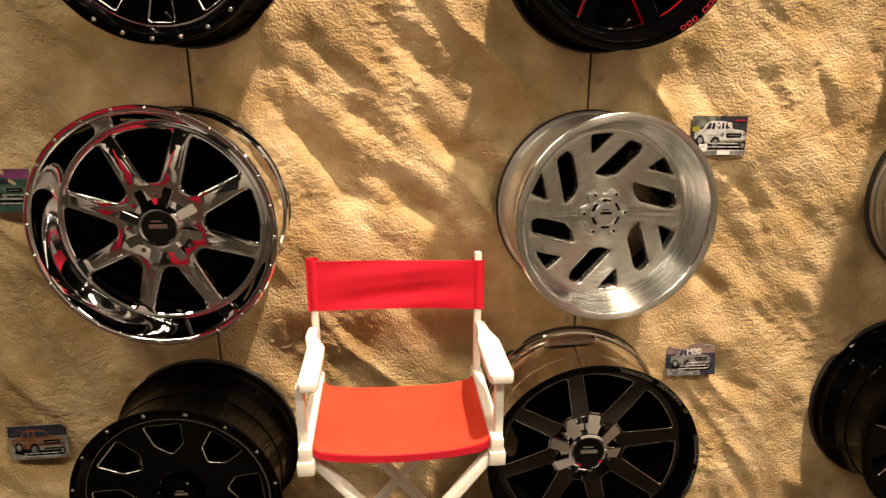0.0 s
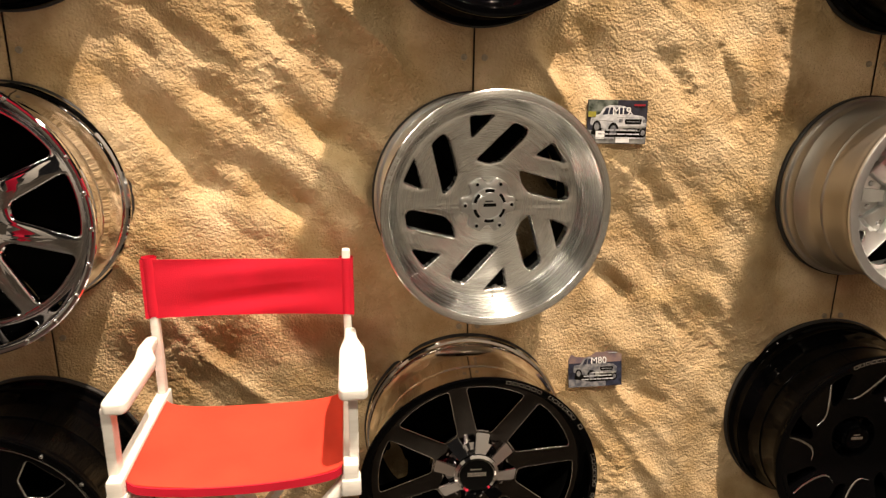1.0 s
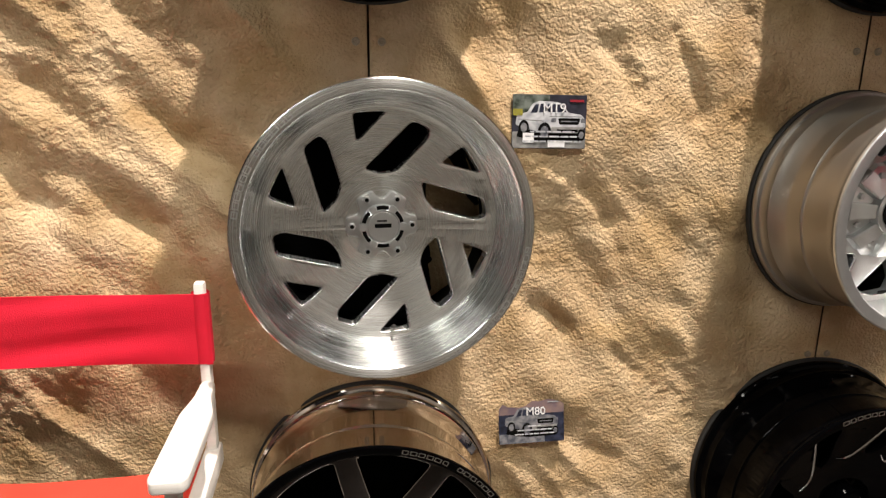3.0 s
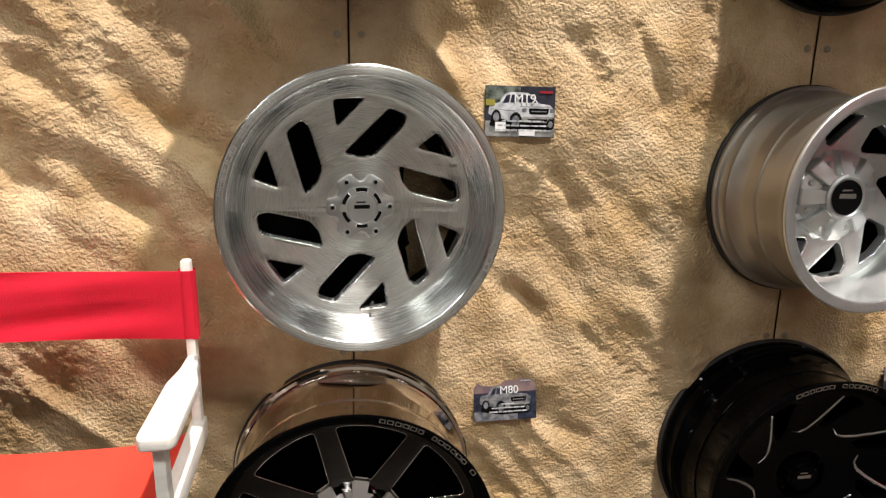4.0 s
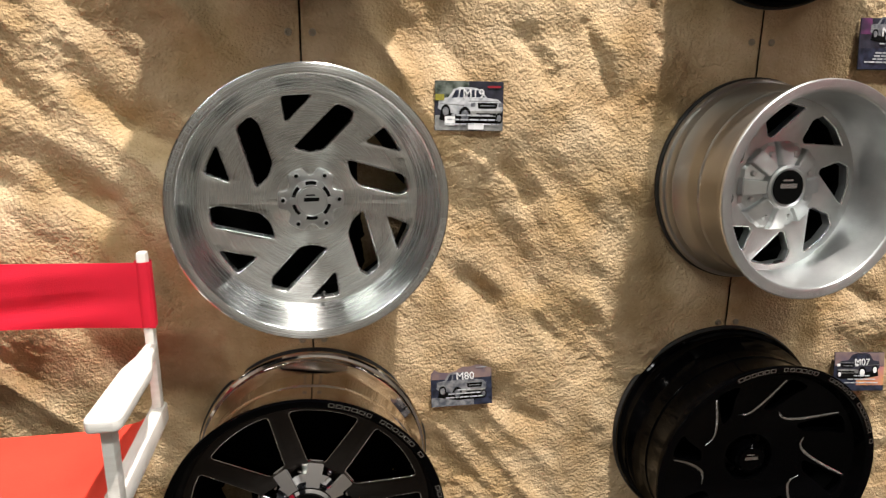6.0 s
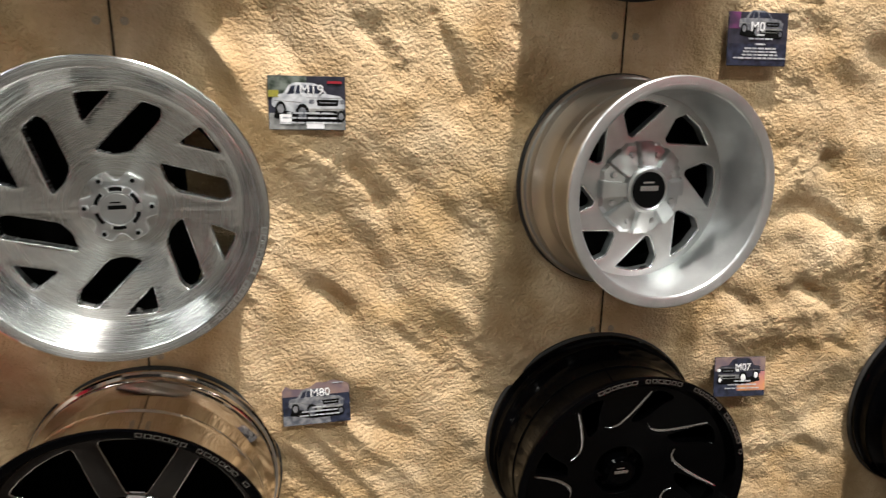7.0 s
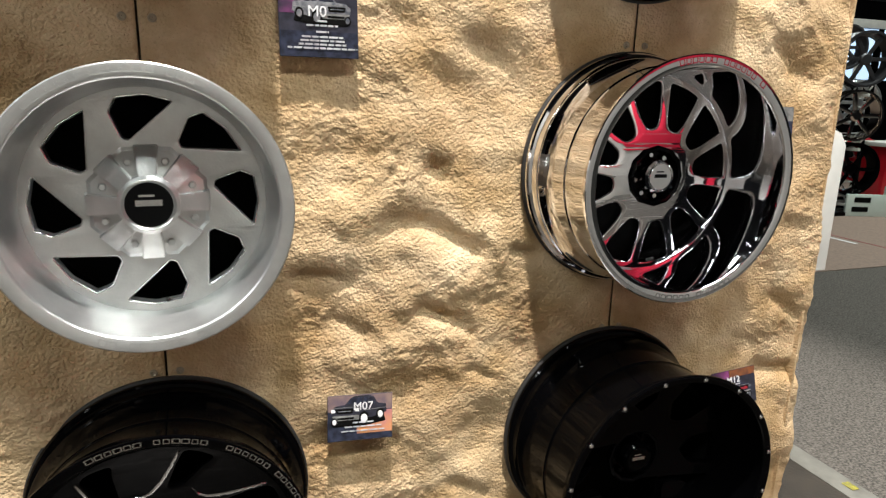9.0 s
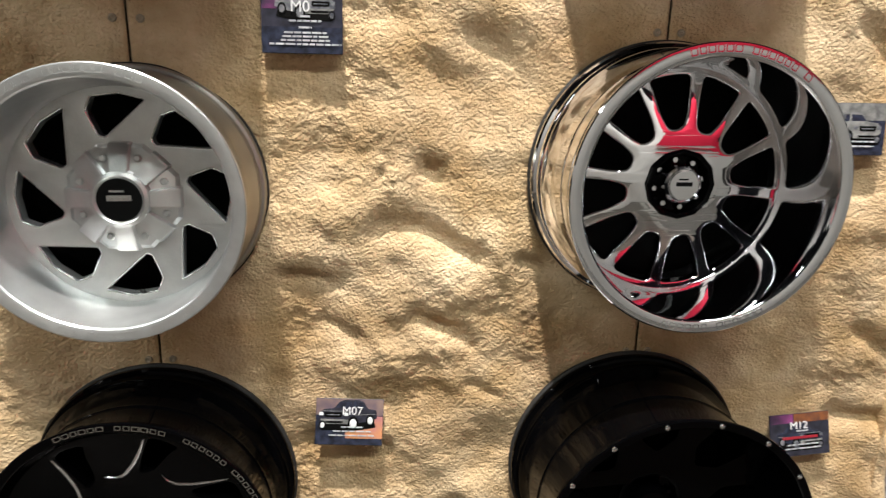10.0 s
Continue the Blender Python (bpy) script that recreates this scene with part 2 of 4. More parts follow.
def disc(r, w0, w1, n=48, bevel=0.002):
    prof = [(0.0005, w0), (r, w0), (r, w1 - bevel), (r - bevel, w1), (0.0005, w1)]
    return lathe(prof, n)


def fillet(poly, r, steps=5):
    """Rounds the corners of a flat polygon."""
    out, n = [], len(poly)
    for i in range(n):
        p, a, c = Vector(poly[i]), Vector(poly[i - 1]), Vector(poly[(i + 1) % n])
        u, v = a - p, c - p
        lu, lv = u.length, v.length
        d = min(r, 0.45 * lu, 0.45 * lv)
        s, e = p + u * (d / lu), p + v * (d / lv)
        for k in range(steps + 1):
            t = k / steps
            out.append(tuple((1 - t) ** 2 * s + 2 * t * (1 - t) * p + t * t * e))
    return out


def turned(poly, a):
    c, s = math.cos(a), math.sin(a)
    return [(x * c - y * s, x * s + y * c) for x, y in poly]


def plate(outer, holes, thick, bevel, dish, cut=0.03, res=2):
    """A flat cut-out with bevelled edges, bent by dish(radius); edges are material 1, cut walls 2."""
    cu = bpy.data.curves.new("cut", "CURVE")
    cu.dimensions, cu.fill_mode = "2D", "BOTH"
    cu.extrude, cu.bevel_depth, cu.bevel_resolution, cu.offset = max(0.0001, thick / 2 - bevel), bevel, res, -bevel
    for loop in [outer] + holes:
        sp = cu.splines.new("POLY")
        sp.points.add(len(loop) - 1)
        for pt, (x, y) in zip(sp.points, loop):
            pt.co = (x, y, 0, 1)
        sp.use_cyclic_u = True
    ob = new("cut", cu)
    dg = bpy.context.evaluated_depsgraph_get()
    me = bpy.data.meshes.new_from_object(ob.evaluated_get(dg))
    b = bmesh.new()
    b.from_mesh(me)
    bpy.data.objects.remove(ob)
    bpy.data.curves.remove(cu)
    bpy.data.meshes.remove(me)
    bmesh.ops.remove_doubles(b, verts=b.verts, dist=1e-5)
    b.normal_update()
    for f in b.faces:
        nz = f.normal.z
        f.material_index = 0 if nz > 0.97 else (1 if nz > 0.15 else 2)
    if cut:
        bmesh.ops.triangulate(b, faces=[f for f in b.faces if abs(f.normal.z) > 0.97])
        for _ in range(3):
            long = [e for e in b.edges if e.calc_length() > cut and all(abs(f.normal.z) > 0.97 for f in e.link_faces)]
            if not long:
                break
            bmesh.ops.subdivide_edges(b, edges=long, cuts=1)
            bmesh.ops.triangulate(b, faces=[f for f in b.faces if len(f.verts) > 4])
    for v in b.verts:
        v.co.z += dish(v.co.to_2d().length)
    return b


def circle(r, n=96):
    return [(r * math.cos(2 * math.pi * i / n), r * math.sin(2 * math.pi * i / n)) for i in range(n)]


def letters(text, size, materials, parent, m, name="title", depth=0.0006):
    cu = bpy.data.curves.new("text", "FONT")
    cu.body, cu.size, cu.extrude, cu.align_x, cu.align_y = text, size, depth, "CENTER", "CENTER"
    ob = new("text", cu)
    me = bpy.data.meshes.new_from_object(ob.evaluated_get(bpy.context.evaluated_depsgraph_get()))
    bpy.data.objects.remove(ob)
    bpy.data.curves.remove(cu)
    me.materials.clear()
    me.materials.append(materials)
    ob = new(name, me)
    ob.parent = parent
    ob.matrix_local = m
    return ob


# ---- the sand wall ----
def lattice(seed):
    return np.random.RandomState(seed).rand(256, 256)


def value_noise(x, y, seed):
    g = lattice(seed)
    xi, yi = np.floor(x).astype(int), np.floor(y).astype(int)
    fx, fy = x - xi, y - yi
    fx, fy = fx * fx * fx * (fx * (fx * 6 - 15) + 10), fy * fy * fy * (fy * (fy * 6 - 15) + 10)
    a, b = g[xi % 256, yi % 256], g[(xi + 1) % 256, yi % 256]
    c, d = g[xi % 256, (yi + 1) % 256], g[(xi + 1) % 256, (yi + 1) % 256]
    return (a * (1 - fx) + b * fx) * (1 - fy) + (c * (1 - fx) + d * fx) * fy - 0.5


def fbm(x, y, seed, octaves=4):
    out, amp = 0, 1.0
    for o in range(octaves):
        out = out + amp * value_noise(x * 2 ** o + 17.3 * o, y * 2 ** o + 5.1 * o, seed + o)
        amp *= 0.5
    return out


# furrows pressed into the sand: x, z of both ends, half width, depth
FURROWS = [
    (-1.00, 1.47, -0.74, 1.16, 0.032, 0.034), (-0.74, 1.16, -0.48, 1.10, 0.028, 0.022), (-0.95, 1.57, -0.73, 1.43, 0.030, 0.020), (-0.73, 1.42, -0.62, 1.33, 0.040, 0.034),
    (-0.87, 1.64, -0.42, 1.31, 0.030, 0.030), (-0.57, 1.62, -0.36, 1.42, 0.024, 0.016), (-0.42, 1.30, -0.25, 1.16, 0.030, 0.026), (-0.86, 0.73, -0.73, 0.64, 0.035, 0.028), (-0.62, 0.82, -0.50, 0.70, 0.03, 0.02),
    (0.73, 1.56, 0.80, 1.36, 0.022, 0.030), (0.55, 1.52, 0.63, 1.42, 0.026, 0.022), (0.52, 1.17, 0.59, 1.10, 0.030, 0.026), (0.59, 1.10, 0.62, 1.03, 0.022, 0.020), (0.42, 0.87, 0.49, 0.82, 0.026, 0.030),
    (0.30, 1.56, 0.37, 1.47, 0.040, 0.018), (0.63, 0.75, 0.69, 0.69, 0.020, 0.012), (0.90, 1.60, 0.93, 1.52, 0.022, 0.018), (0.60, 0.46, 0.66, 0.43, 0.02, 0.016),
    (1.88, 1.190, 1.905, 1.185, 0.024, 0.034), (1.77, 1.065, 1.85, 1.05, 0.026, 0.024), (1.89, 1.03, 2.00, 0.97, 0.028, 0.024), (1.55, 0.93, 1.64, 0.915, 0.026, 0.022), (1.86, 0.81, 1.92, 0.785, 0.028, 0.026),
    # last in this row: the shadow below the M07 card, shaped as a furrow
    (1.92, 0.785, 1.99, 0.74, 0.022, 0.018), (1.62, 0.80, 1.69, 0.765, 0.024, 0.016), (2.14, 0.97, 2.18, 0.95, 0.022, 0.020), (2.00, 0.62, 2.06, 0.60, 0.02, 0.014), (1.58, 0.475, 1.76, 0.455, 0.030, 0.030),
    (1.96, 0.27, 2.06, 0.21, 0.03, 0.02), (3.06, 0.75, 3.15, 0.69, 0.03, 0.02), (3.06, 0.50, 3.20, 0.47, 0.035, 0.035), (2.95, 1.55, 3.10, 1.45, 0.04, 0.02), (2.00, 1.50, 2.05, 1.47, 0.026, 0.018)]


def sand_height(x, z):
    """How far the sand stands proud of the wall plane."""
    warp = 0.10 * fbm(x * 2.2, z * 2.2, 3, 3)
    along, across = 0.62 * (x + warp) - 0.78 * z, 0.78 * (x + warp) + 0.62 * z
    dunes = fbm(along * 2.0, across * 6.0, 11, 2)
    ridge = 1 - 2 * np.sqrt(dunes ** 2 + 0.004)
    lumps = fbm(x * 4.4, z * 5.0, 23, 2)
    left = 1 / (1 + np.exp((x - 1.0) / 0.15))
    h = left * (0.038 * ridge + 0.012 * lumps) + (1 - left) * (0.022 * lumps + 0.010 * ridge + 0.013 * fbm(x * 4.5 + 0.25 * z, z * 10.0, 53, 2))
    wx, wz = x + 0.024 * fbm(x * 9, z * 9, 61, 3), z + 0.020 * fbm(x * 9, z * 9, 67, 3)
    for x0, z0, x1, z1, wid, dep in FURROWS:
        dx, dz = x1 - x0, z1 - z0
        t = np.clip(((wx - x0) * dx + (wz - z0) * dz) / (dx * dx + dz * dz + 1e-9), 0, 1)
        d = np.sqrt((wx - x0 - t * dx) ** 2 + (wz - z0 - t * dz) ** 2) / (np.where(x > 1.1, 1.0, 1.25) * wid)
        h = h - np.where(x > 1.1, 0.85, np.where(x > 0, 0.72, 0.66)) * dep * np.exp(-d ** 1.6)
    rumple = fbm(along * 5.5, across * 13.0, 31, 3)
    h = h + 0.0095 * rumple
    # smooth, flush joints between the sheets
    off = np.abs((x + 0.61) % 1.22 - 0.61)
    mask = np.clip((off - 0.10) / 0.14, 0, 1)
    mask = mask * mask * (3 - 2 * mask)
    pits = np.clip(0.5 + 1.6 * fbm(x * 5, z * 5, 43, 2), 0.15, 1.6)
    grain = 0.0026 * fbm(x * 20, z * 26, 41, 2) + 0.0044 * pits * fbm(x * 52, z * 68, 47, 3)
    return (h - 0.012) * mask + grain * (0.25 + 0.75 * mask)


def sand_panel(x0, x1, parent, ragged=False):
    fine = 0.03 if x1 < -2.2 else 0.0048
    nx, zs = int((x1 - x0) / fine) + 1, np.concatenate([np.arange(-0.08, 0.10, 0.02), np.arange(0.10, 1.75, fine), np.arange(1.75, 2.61, 0.03)])
    xs = np.linspace(x0, x1, nx)
    X, Z = np.meshgrid(xs, zs)
    H = sand_height(X, Z)
    if ragged:
        X = X + np.clip((X - x1 + 0.25) / 0.25, 0, 1) * (0.036 * (1.25 - Z) + 0.022 * fbm(Z * 7, Z * 0 + 3.3, 77, 4))
    edge = (xs < x0 + 0.004) | (xs > x1 - 0.004)
    H[:, edge] -= 0.004
    nz = len(zs)
    co = np.stack([X, -H, Z], -1).reshape(-1, 3)
    i = np.arange(nz * nx).reshape(nz, nx)
    quads = np.stack([i[:-1, :-1], i[:-1, 1:], i[1:, 1:], i[1:, :-1]], -1).reshape(-1, 4)
    me = bpy.data.meshes.new("sand_panel")
    me.from_pydata(co.tolist(), [], quads.tolist())
    me.polygons.foreach_set("use_smooth", [True] * len(me.polygons))
    me.materials.append(SAND)
    ob = new("sand_panel", me)
    ob.parent = parent
    return ob


WALL_END, FLOOR, CEILING = 3.21, -0.08, 10.0
wall = part("wall_north", box(-3.66, 0.075, FLOOR, WALL_END - 0.01, 0.17, 2.6, 0.004), SEAM)
tagged(wall, "display wall of sand-coloured textured plaster sheets, lit from above", "wall", kind="structure")
for k in range(6):
    a = -3.66 + 1.22 * k
    sand_panel(a + 0.0025, min(a + 1.22 - 0.0025, WALL_END), wall, ragged=k == 5)
# closing edge strip behind the last sheet
part("panel_edge", box(WALL_END - 0.009, 0.004, FLOOR, WALL_END - 0.002, 0.15, 2.6), SAND, wall)

# screws in pairs beside the joints
screw_bm = lathe([(0.0004, 0.0025), (0.0025, 0.0012), (0.0060, 0.0034), (0.0085, 0.0026), (0.0095, -0.002)], 14)
screw_ob = part("screw", screw_bm, STEEL, wall)
screw_ob.matrix_local = pose(-1.19, -0.0015, 1.52, 90)
for k in range(-1, 3):
    for zz in (0.72, 1.52):
        for dx in (-0.028, 0.030):
            if (k, zz, dx) != (-1, 1.52, 0.030):
                shared("screw", screw_ob.data, wall, pose(1.22 * k + dx, -0.0015, zz, 90))

# ---- wheels ----
def arc_slot(r0, r1, a0, a1, n=6, skew=0.0):
    """A wedge window between two radii and two angles (degrees), the outer side turned by skew."""
    lo = [(r0 * math.cos(radians(a0 + (a1 - a0) * i / n)), r0 * math.sin(radians(a0 + (a1 - a0) * i / n))) for i in range(n + 1)]
    hi = [(r1 * math.cos(radians(a1 + skew + (a0 - a1) * i / n)), r1 * math.sin(radians(a1 + skew + (a0 - a1) * i / n))) for i in range(n + 1)]
    return lo + hi


def wedge(r0, r1, half0, half1):
    """A window about +v with straight sides: half widths at its inner and outer end."""
    top = [(r1 * math.sin(radians(a)), r1 * math.cos(radians(a))) for a in np.linspace(half1, -half1, 5)]
    return [(-half0, r0), (half0, r0)] + top


def scaled(poly, s):
    return [(x * s, y * s) for x, y in poly]


def wheel(x, z, R, W, label, spec):
    """One wheel on the wall: barrel, lip, spoke face, centre cap, nuts, rivets, lettering."""
    top = thing("alloy_wheel", label, "wheel", pose(x, -0.002, z, 90 + spec.get("pitch", 0), 0, spec.get("yaw", 0)), "wheels on the sand wall")
    B = spec.get("back", R)     # radius of the rear flange
    fr, fw, hub = spec["face_r"] * R, W - spec["recess"], W - spec["hub"]
    # black mounting plate, against the wall
    part("backing_plate", lathe([(0.0005, 0.0), (B + 0.003, 0.0), (B + 0.003, 0.008), (B - 0.001, 0.012), (0.0005, 0.012)], 96), RUBBER, top)
    # outer barrel with flanges, bead seats, humps and drop centre
    d = spec.get("drop", 0.895)
    line = [(0.90, 0.0125), (0.992, 0.0125), (1.0, 0.017), (0.998, 0.024), (0.985, 0.029), (0.962, 0.031), (0.953, 0.036), (0.950, 0.052), (0.953, 0.056), (0.958, 0.059), (0.953, 0.063), (0.940, 0.067),
            (d + 0.022, 0.088), (d + 0.006, 0.097), (d, 0.106), (d, W * 0.50), (d + 0.012, W * 0.515), (d + 0.013, W * 0.53), (d + 0.003, W * 0.545), (d + 0.001, W * 0.56),
            (0.912, W * 0.72), (0.930, W - 0.050), (0.936, W - 0.040), (0.934, W - 0.034), (0.946, W - 0.026), (0.962, W - 0.017), (0.990, W - 0.011), (1.0, W - 0.007)]
    prof = [(q * (B - 0.001 + (R - B + 0.001) * min(1.0, max(0.0, (w - 0.03) / (W - 0.06)))), w) for q, w in line]
    part("barrel", lathe(prof, 128), spec["barrel"], top)
    # lip and dish, then an inner barrel coloured near-black for the shade behind the spokes
    lw = spec.get("lip", 0.018)
    dish = [(R, W - 0.007), (R - 0.0005, W - 0.002), (R - 0.003, W), (R - 0.004, W), (R - lw + 0.001, W), (R - lw, W - 0.0005), (R - lw - 0.003, W - 0.004)]
    r0, w0 = dish[-1]
    for i in range(1, 25):
        t = i / 24
        rr = r0 + (fr - r0) * (t ** spec.get("curve", 1.0))
        dish.append((rr, w0 + (fw - 0.004 - w0) * t))
    part("lip", lathe(dish, 128), spec["lip_mat"], top)
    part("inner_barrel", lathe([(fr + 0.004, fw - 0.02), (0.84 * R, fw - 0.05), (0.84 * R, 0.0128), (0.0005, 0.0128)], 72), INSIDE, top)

    def bend(r):
        t = min(1.0, r / fr)
        return hub + (fw - hub) * t ** spec.get("power", 2.0) + spec.get("bulge", 0.0) * math.sin(math.pi * t) - spec.get("thick", 0.03) / 2

    holes = []
    for i in range(spec["count"]):
        for poly in spec["windows"]:
            holes.append(turned(fillet(scaled(poly, R), spec.get("round", 0.012)), radians(spec.get("spin", 0)) + 2 * math.pi * i / spec["count"]))
    if spec["cap"] == "round":
        holes.append(circle(0.225 * R, 48))
    part("spoke_face", plate(circle(fr + 0.003), holes, spec.get("thick", 0.03), spec.get("edge", 0.003), bend, 0.03), [spec["face"], spec.get("edge_mat", spec["face"]), spec.get("cut_mat", spec["face"])], top)
    cap_builders[spec["cap"]](top, hub, R, spec)
    if spec.get("rivets"):
        n = spec["rivets"]
        rb = lathe([(0.0003, 0.0045), (0.0035, 0.0042), (0.0058, 0.0025), (0.0062, 0.0)], 12)
        first = part("rivet", rb, MILLED, top)
        rad = R - lw * 0.55
        first.matrix_local = Matrix.Translation((rad * math.cos(0.2), rad * math.sin(0.2), W - 0.0005))
        for i in range(1, n):
            a = 0.2 + 2 * math.pi * i / n
            shared("rivet", first.data, top, Matrix.Translation((rad * math.cos(a), rad * math.sin(a), W - 0.0005)))
    if spec.get("hook"):
        # bright milled line along one side of every window
        b, n = bmesh.new(), 16
        ends = [Vector(p) * R for p in spec["hook"]]
        rows = []
        for i in range(n + 1):
            k = min(len(ends) - 2, int(i / n * (len(ends) - 1)))
            t = i / n * (len(ends) - 1) - k
            p, side = ends[k].lerp(ends[k + 1], t), (ends[k + 1] - ends[k]).orthogonal().normalized()
            half = 0.0042 * (0.35 + 0.65 * math.sin(math.pi * min(1.0, 0.12 + 0.88 * i / n)))
            w = bend(p.length) + spec.get("thick", 0.03) / 2
            rows.append([b.verts.new((p.x + side.x * q, p.y + side.y * q, w + h)) for q, h in ((-half, 0.0), (0.0, 0.0022), (half, 0.0))])
        for u, v in zip(rows, rows[1:]):
            for j in range(2):
                b.faces.new((u[j], v[j], v[j + 1], u[j + 1]))
        bmesh.ops.recalc_face_normals(b, faces=b.faces)
        first = part("milled_line", b, MILLED, top, "bright milled line", soft=1.2)
        for i in range(1, spec["count"]):
            shared("milled_line", first.data, top, Matrix.Rotation(2 * math.pi * i / spec["count"], 4, "Z"))
    if spec.get("letter"):
        # raised marks round the lip, worn and unreadable
        b, rng = bmesh.new(), random.Random(int(x * 100) + int(z * 10))
        for start, count in spec["letter"]:
            a = radians(start)
            for i in range(count):
                if i % 7 != 6:
                    rad, hgt, wid = R - lw * 0.5, lw * 0.46, 0.0105 + 0.004 * rng.random()
                    m = Matrix.Rotation(a, 4, "Z") @ Matrix.Translation((rad, 0, W - 0.0004))
                    # each mark is a flat raised loop, as broad as a letter
                    for ox, oy, sx, sy in ((0.5, 0, 0.18, 1.0), (-0.5, 0, 0.18, 1.0), (0, 0.5, 1.0, 0.18), (0, -0.5, 1.0, 0.18)):
                        bmesh.ops.create_cube(b, size=1, matrix=m @ Matrix.LocRotScale((ox * hgt, oy * wid, 0), None, (sx * hgt, sy * wid, 0.0014)))
                a -= 0.0185 / R
        ob = part("lettering", b, spec.get("letter_mat", MILLED), top, "worn raised lettering")
        ob["kind"] = "stuff"
    # valve stem at the foot of the face
    vb = lathe([(0.0045, 0), (0.0045, 0.012), (0.0035, 0.014), (0.0035, 0.026), (0.0005, 0.027)], 12)
    vo = part("valve", vb, RUBBER, top)
    vo.matrix_local = Matrix.Translation((0.02, -0.92 * fr, bend(0.92 * fr) + 0.012)) @ Matrix.Rotation(radians(-25), 4, "X")
    return top


def nut_mesh():
    return lathe([(0.0005, 0.010), (0.006, 0.010), (0.0085, 0.007), (0.0085, 0.0)], 6)


def nuts(top, count, rad, w, material, spin=0.0, name="lug_nut"):
    first = part(name, nut_mesh(), material, top)
    for i in range(count):
        a = spin + 2 * math.pi * i / count
        m = Matrix.Translation((rad * math.cos(a), rad * math.sin(a), w))
        if i:
            shared(name, first.data, top, m)
        else:
            first.matrix_local = m


def emblem(parent, r, w, light, dark):
    """The round maker's badge, drawn as plain bars."""
    b = disc(r, w, w + 0.002, 32, 0.0008)
    ob = part("badge", b, dark, parent)
    b = box(-0.55 * r, -0.05 * r, w + 0.002, 0.55 * r, 0.22 * r, w + 0.0028)
    box(-0.40 * r, 0.36 * r, w + 0.002, 0.25 * r, 0.46 * r, w + 0.0028, bm=b)
    part("badge_print", b, light, ob)


def cap_star(top, hub, R, spec):
    """Small round cap in a six-pointed collar, with nuts showing."""
    m = spec["cap_mat"]
    star = []
    for i in range(6):
        for da, rr in ((-25, 0.190), (-14, 0.256), (14, 0.256), (25, 0.190)):
            a = radians(60 * i + da)
            star.append((rr * R * math.cos(a), rr * R * math.sin(a)))
    part("cap_collar", plate(fillet(star, 0.008), [], 0.016, 0.003, lambda r: hub + 0.004, 0), m, top)
    part("centre_cap", lathe([(0.155 * R, hub + 0.010), (0.150 * R, hub + 0.022), (0.118 * R, hub + 0.030), (0.110 * R, hub + 0.027), (0.0005, hub + 0.027)], 48), m, top)
    emblem(top, 0.105 * R, hub + 0.0275, spec.get("badge_light", INSIDE), m)
    nuts(top, 6, 0.212 * R, hub + 0.0082, m, 0.0)
    # slots and sockets are solid dark pieces, the holes' shade put in colour
    b, lug, bore = bmesh.new(), bmesh.new(), bmesh.new()
    bmesh.ops.create_cube(lug, size=1, matrix=Matrix.LocRotScale((0.136 * R, 0, hub + 0.0255), None, (0.016, 0.015, 0.010)))
    bmesh.ops.bevel(lug, geom=lug.edges[:], offset=0.0018, segments=2, affect="EDGES")
    bmesh.ops.create_cone(bore, cap_ends=True, segments=10, radius1=0.0046, radius2=0.0046, depth=0.001, matrix=Matrix.Translation((0.212 * R, 0, hub + 0.0187)))
    lug_ob, bore_ob = part("cap_lug", lug, m, top), part("nut_socket", bore, INSIDE, top)
    for i in range(6):
        a = radians(60 * i + 30)
        for da in (-0.20, 0.0, 0.20):
            bmesh.ops.create_cube(b, size=1, matrix=Matrix.Rotation(a + da, 4, "Z") @ Matrix.LocRotScale((0.134 * R, 0, hub + 0.0262), None, (0.0085, 0.0085, 0.005)))
        if i:
            shared("cap_lug", lug_ob.data, top, Matrix.Rotation(radians(60 * i), 4, "Z"))
            shared("nut_socket", bore_ob.data, top, Matrix.Rotation(radians(60 * i), 4, "Z"))
    part("cap_slot", b, INSIDE, top)


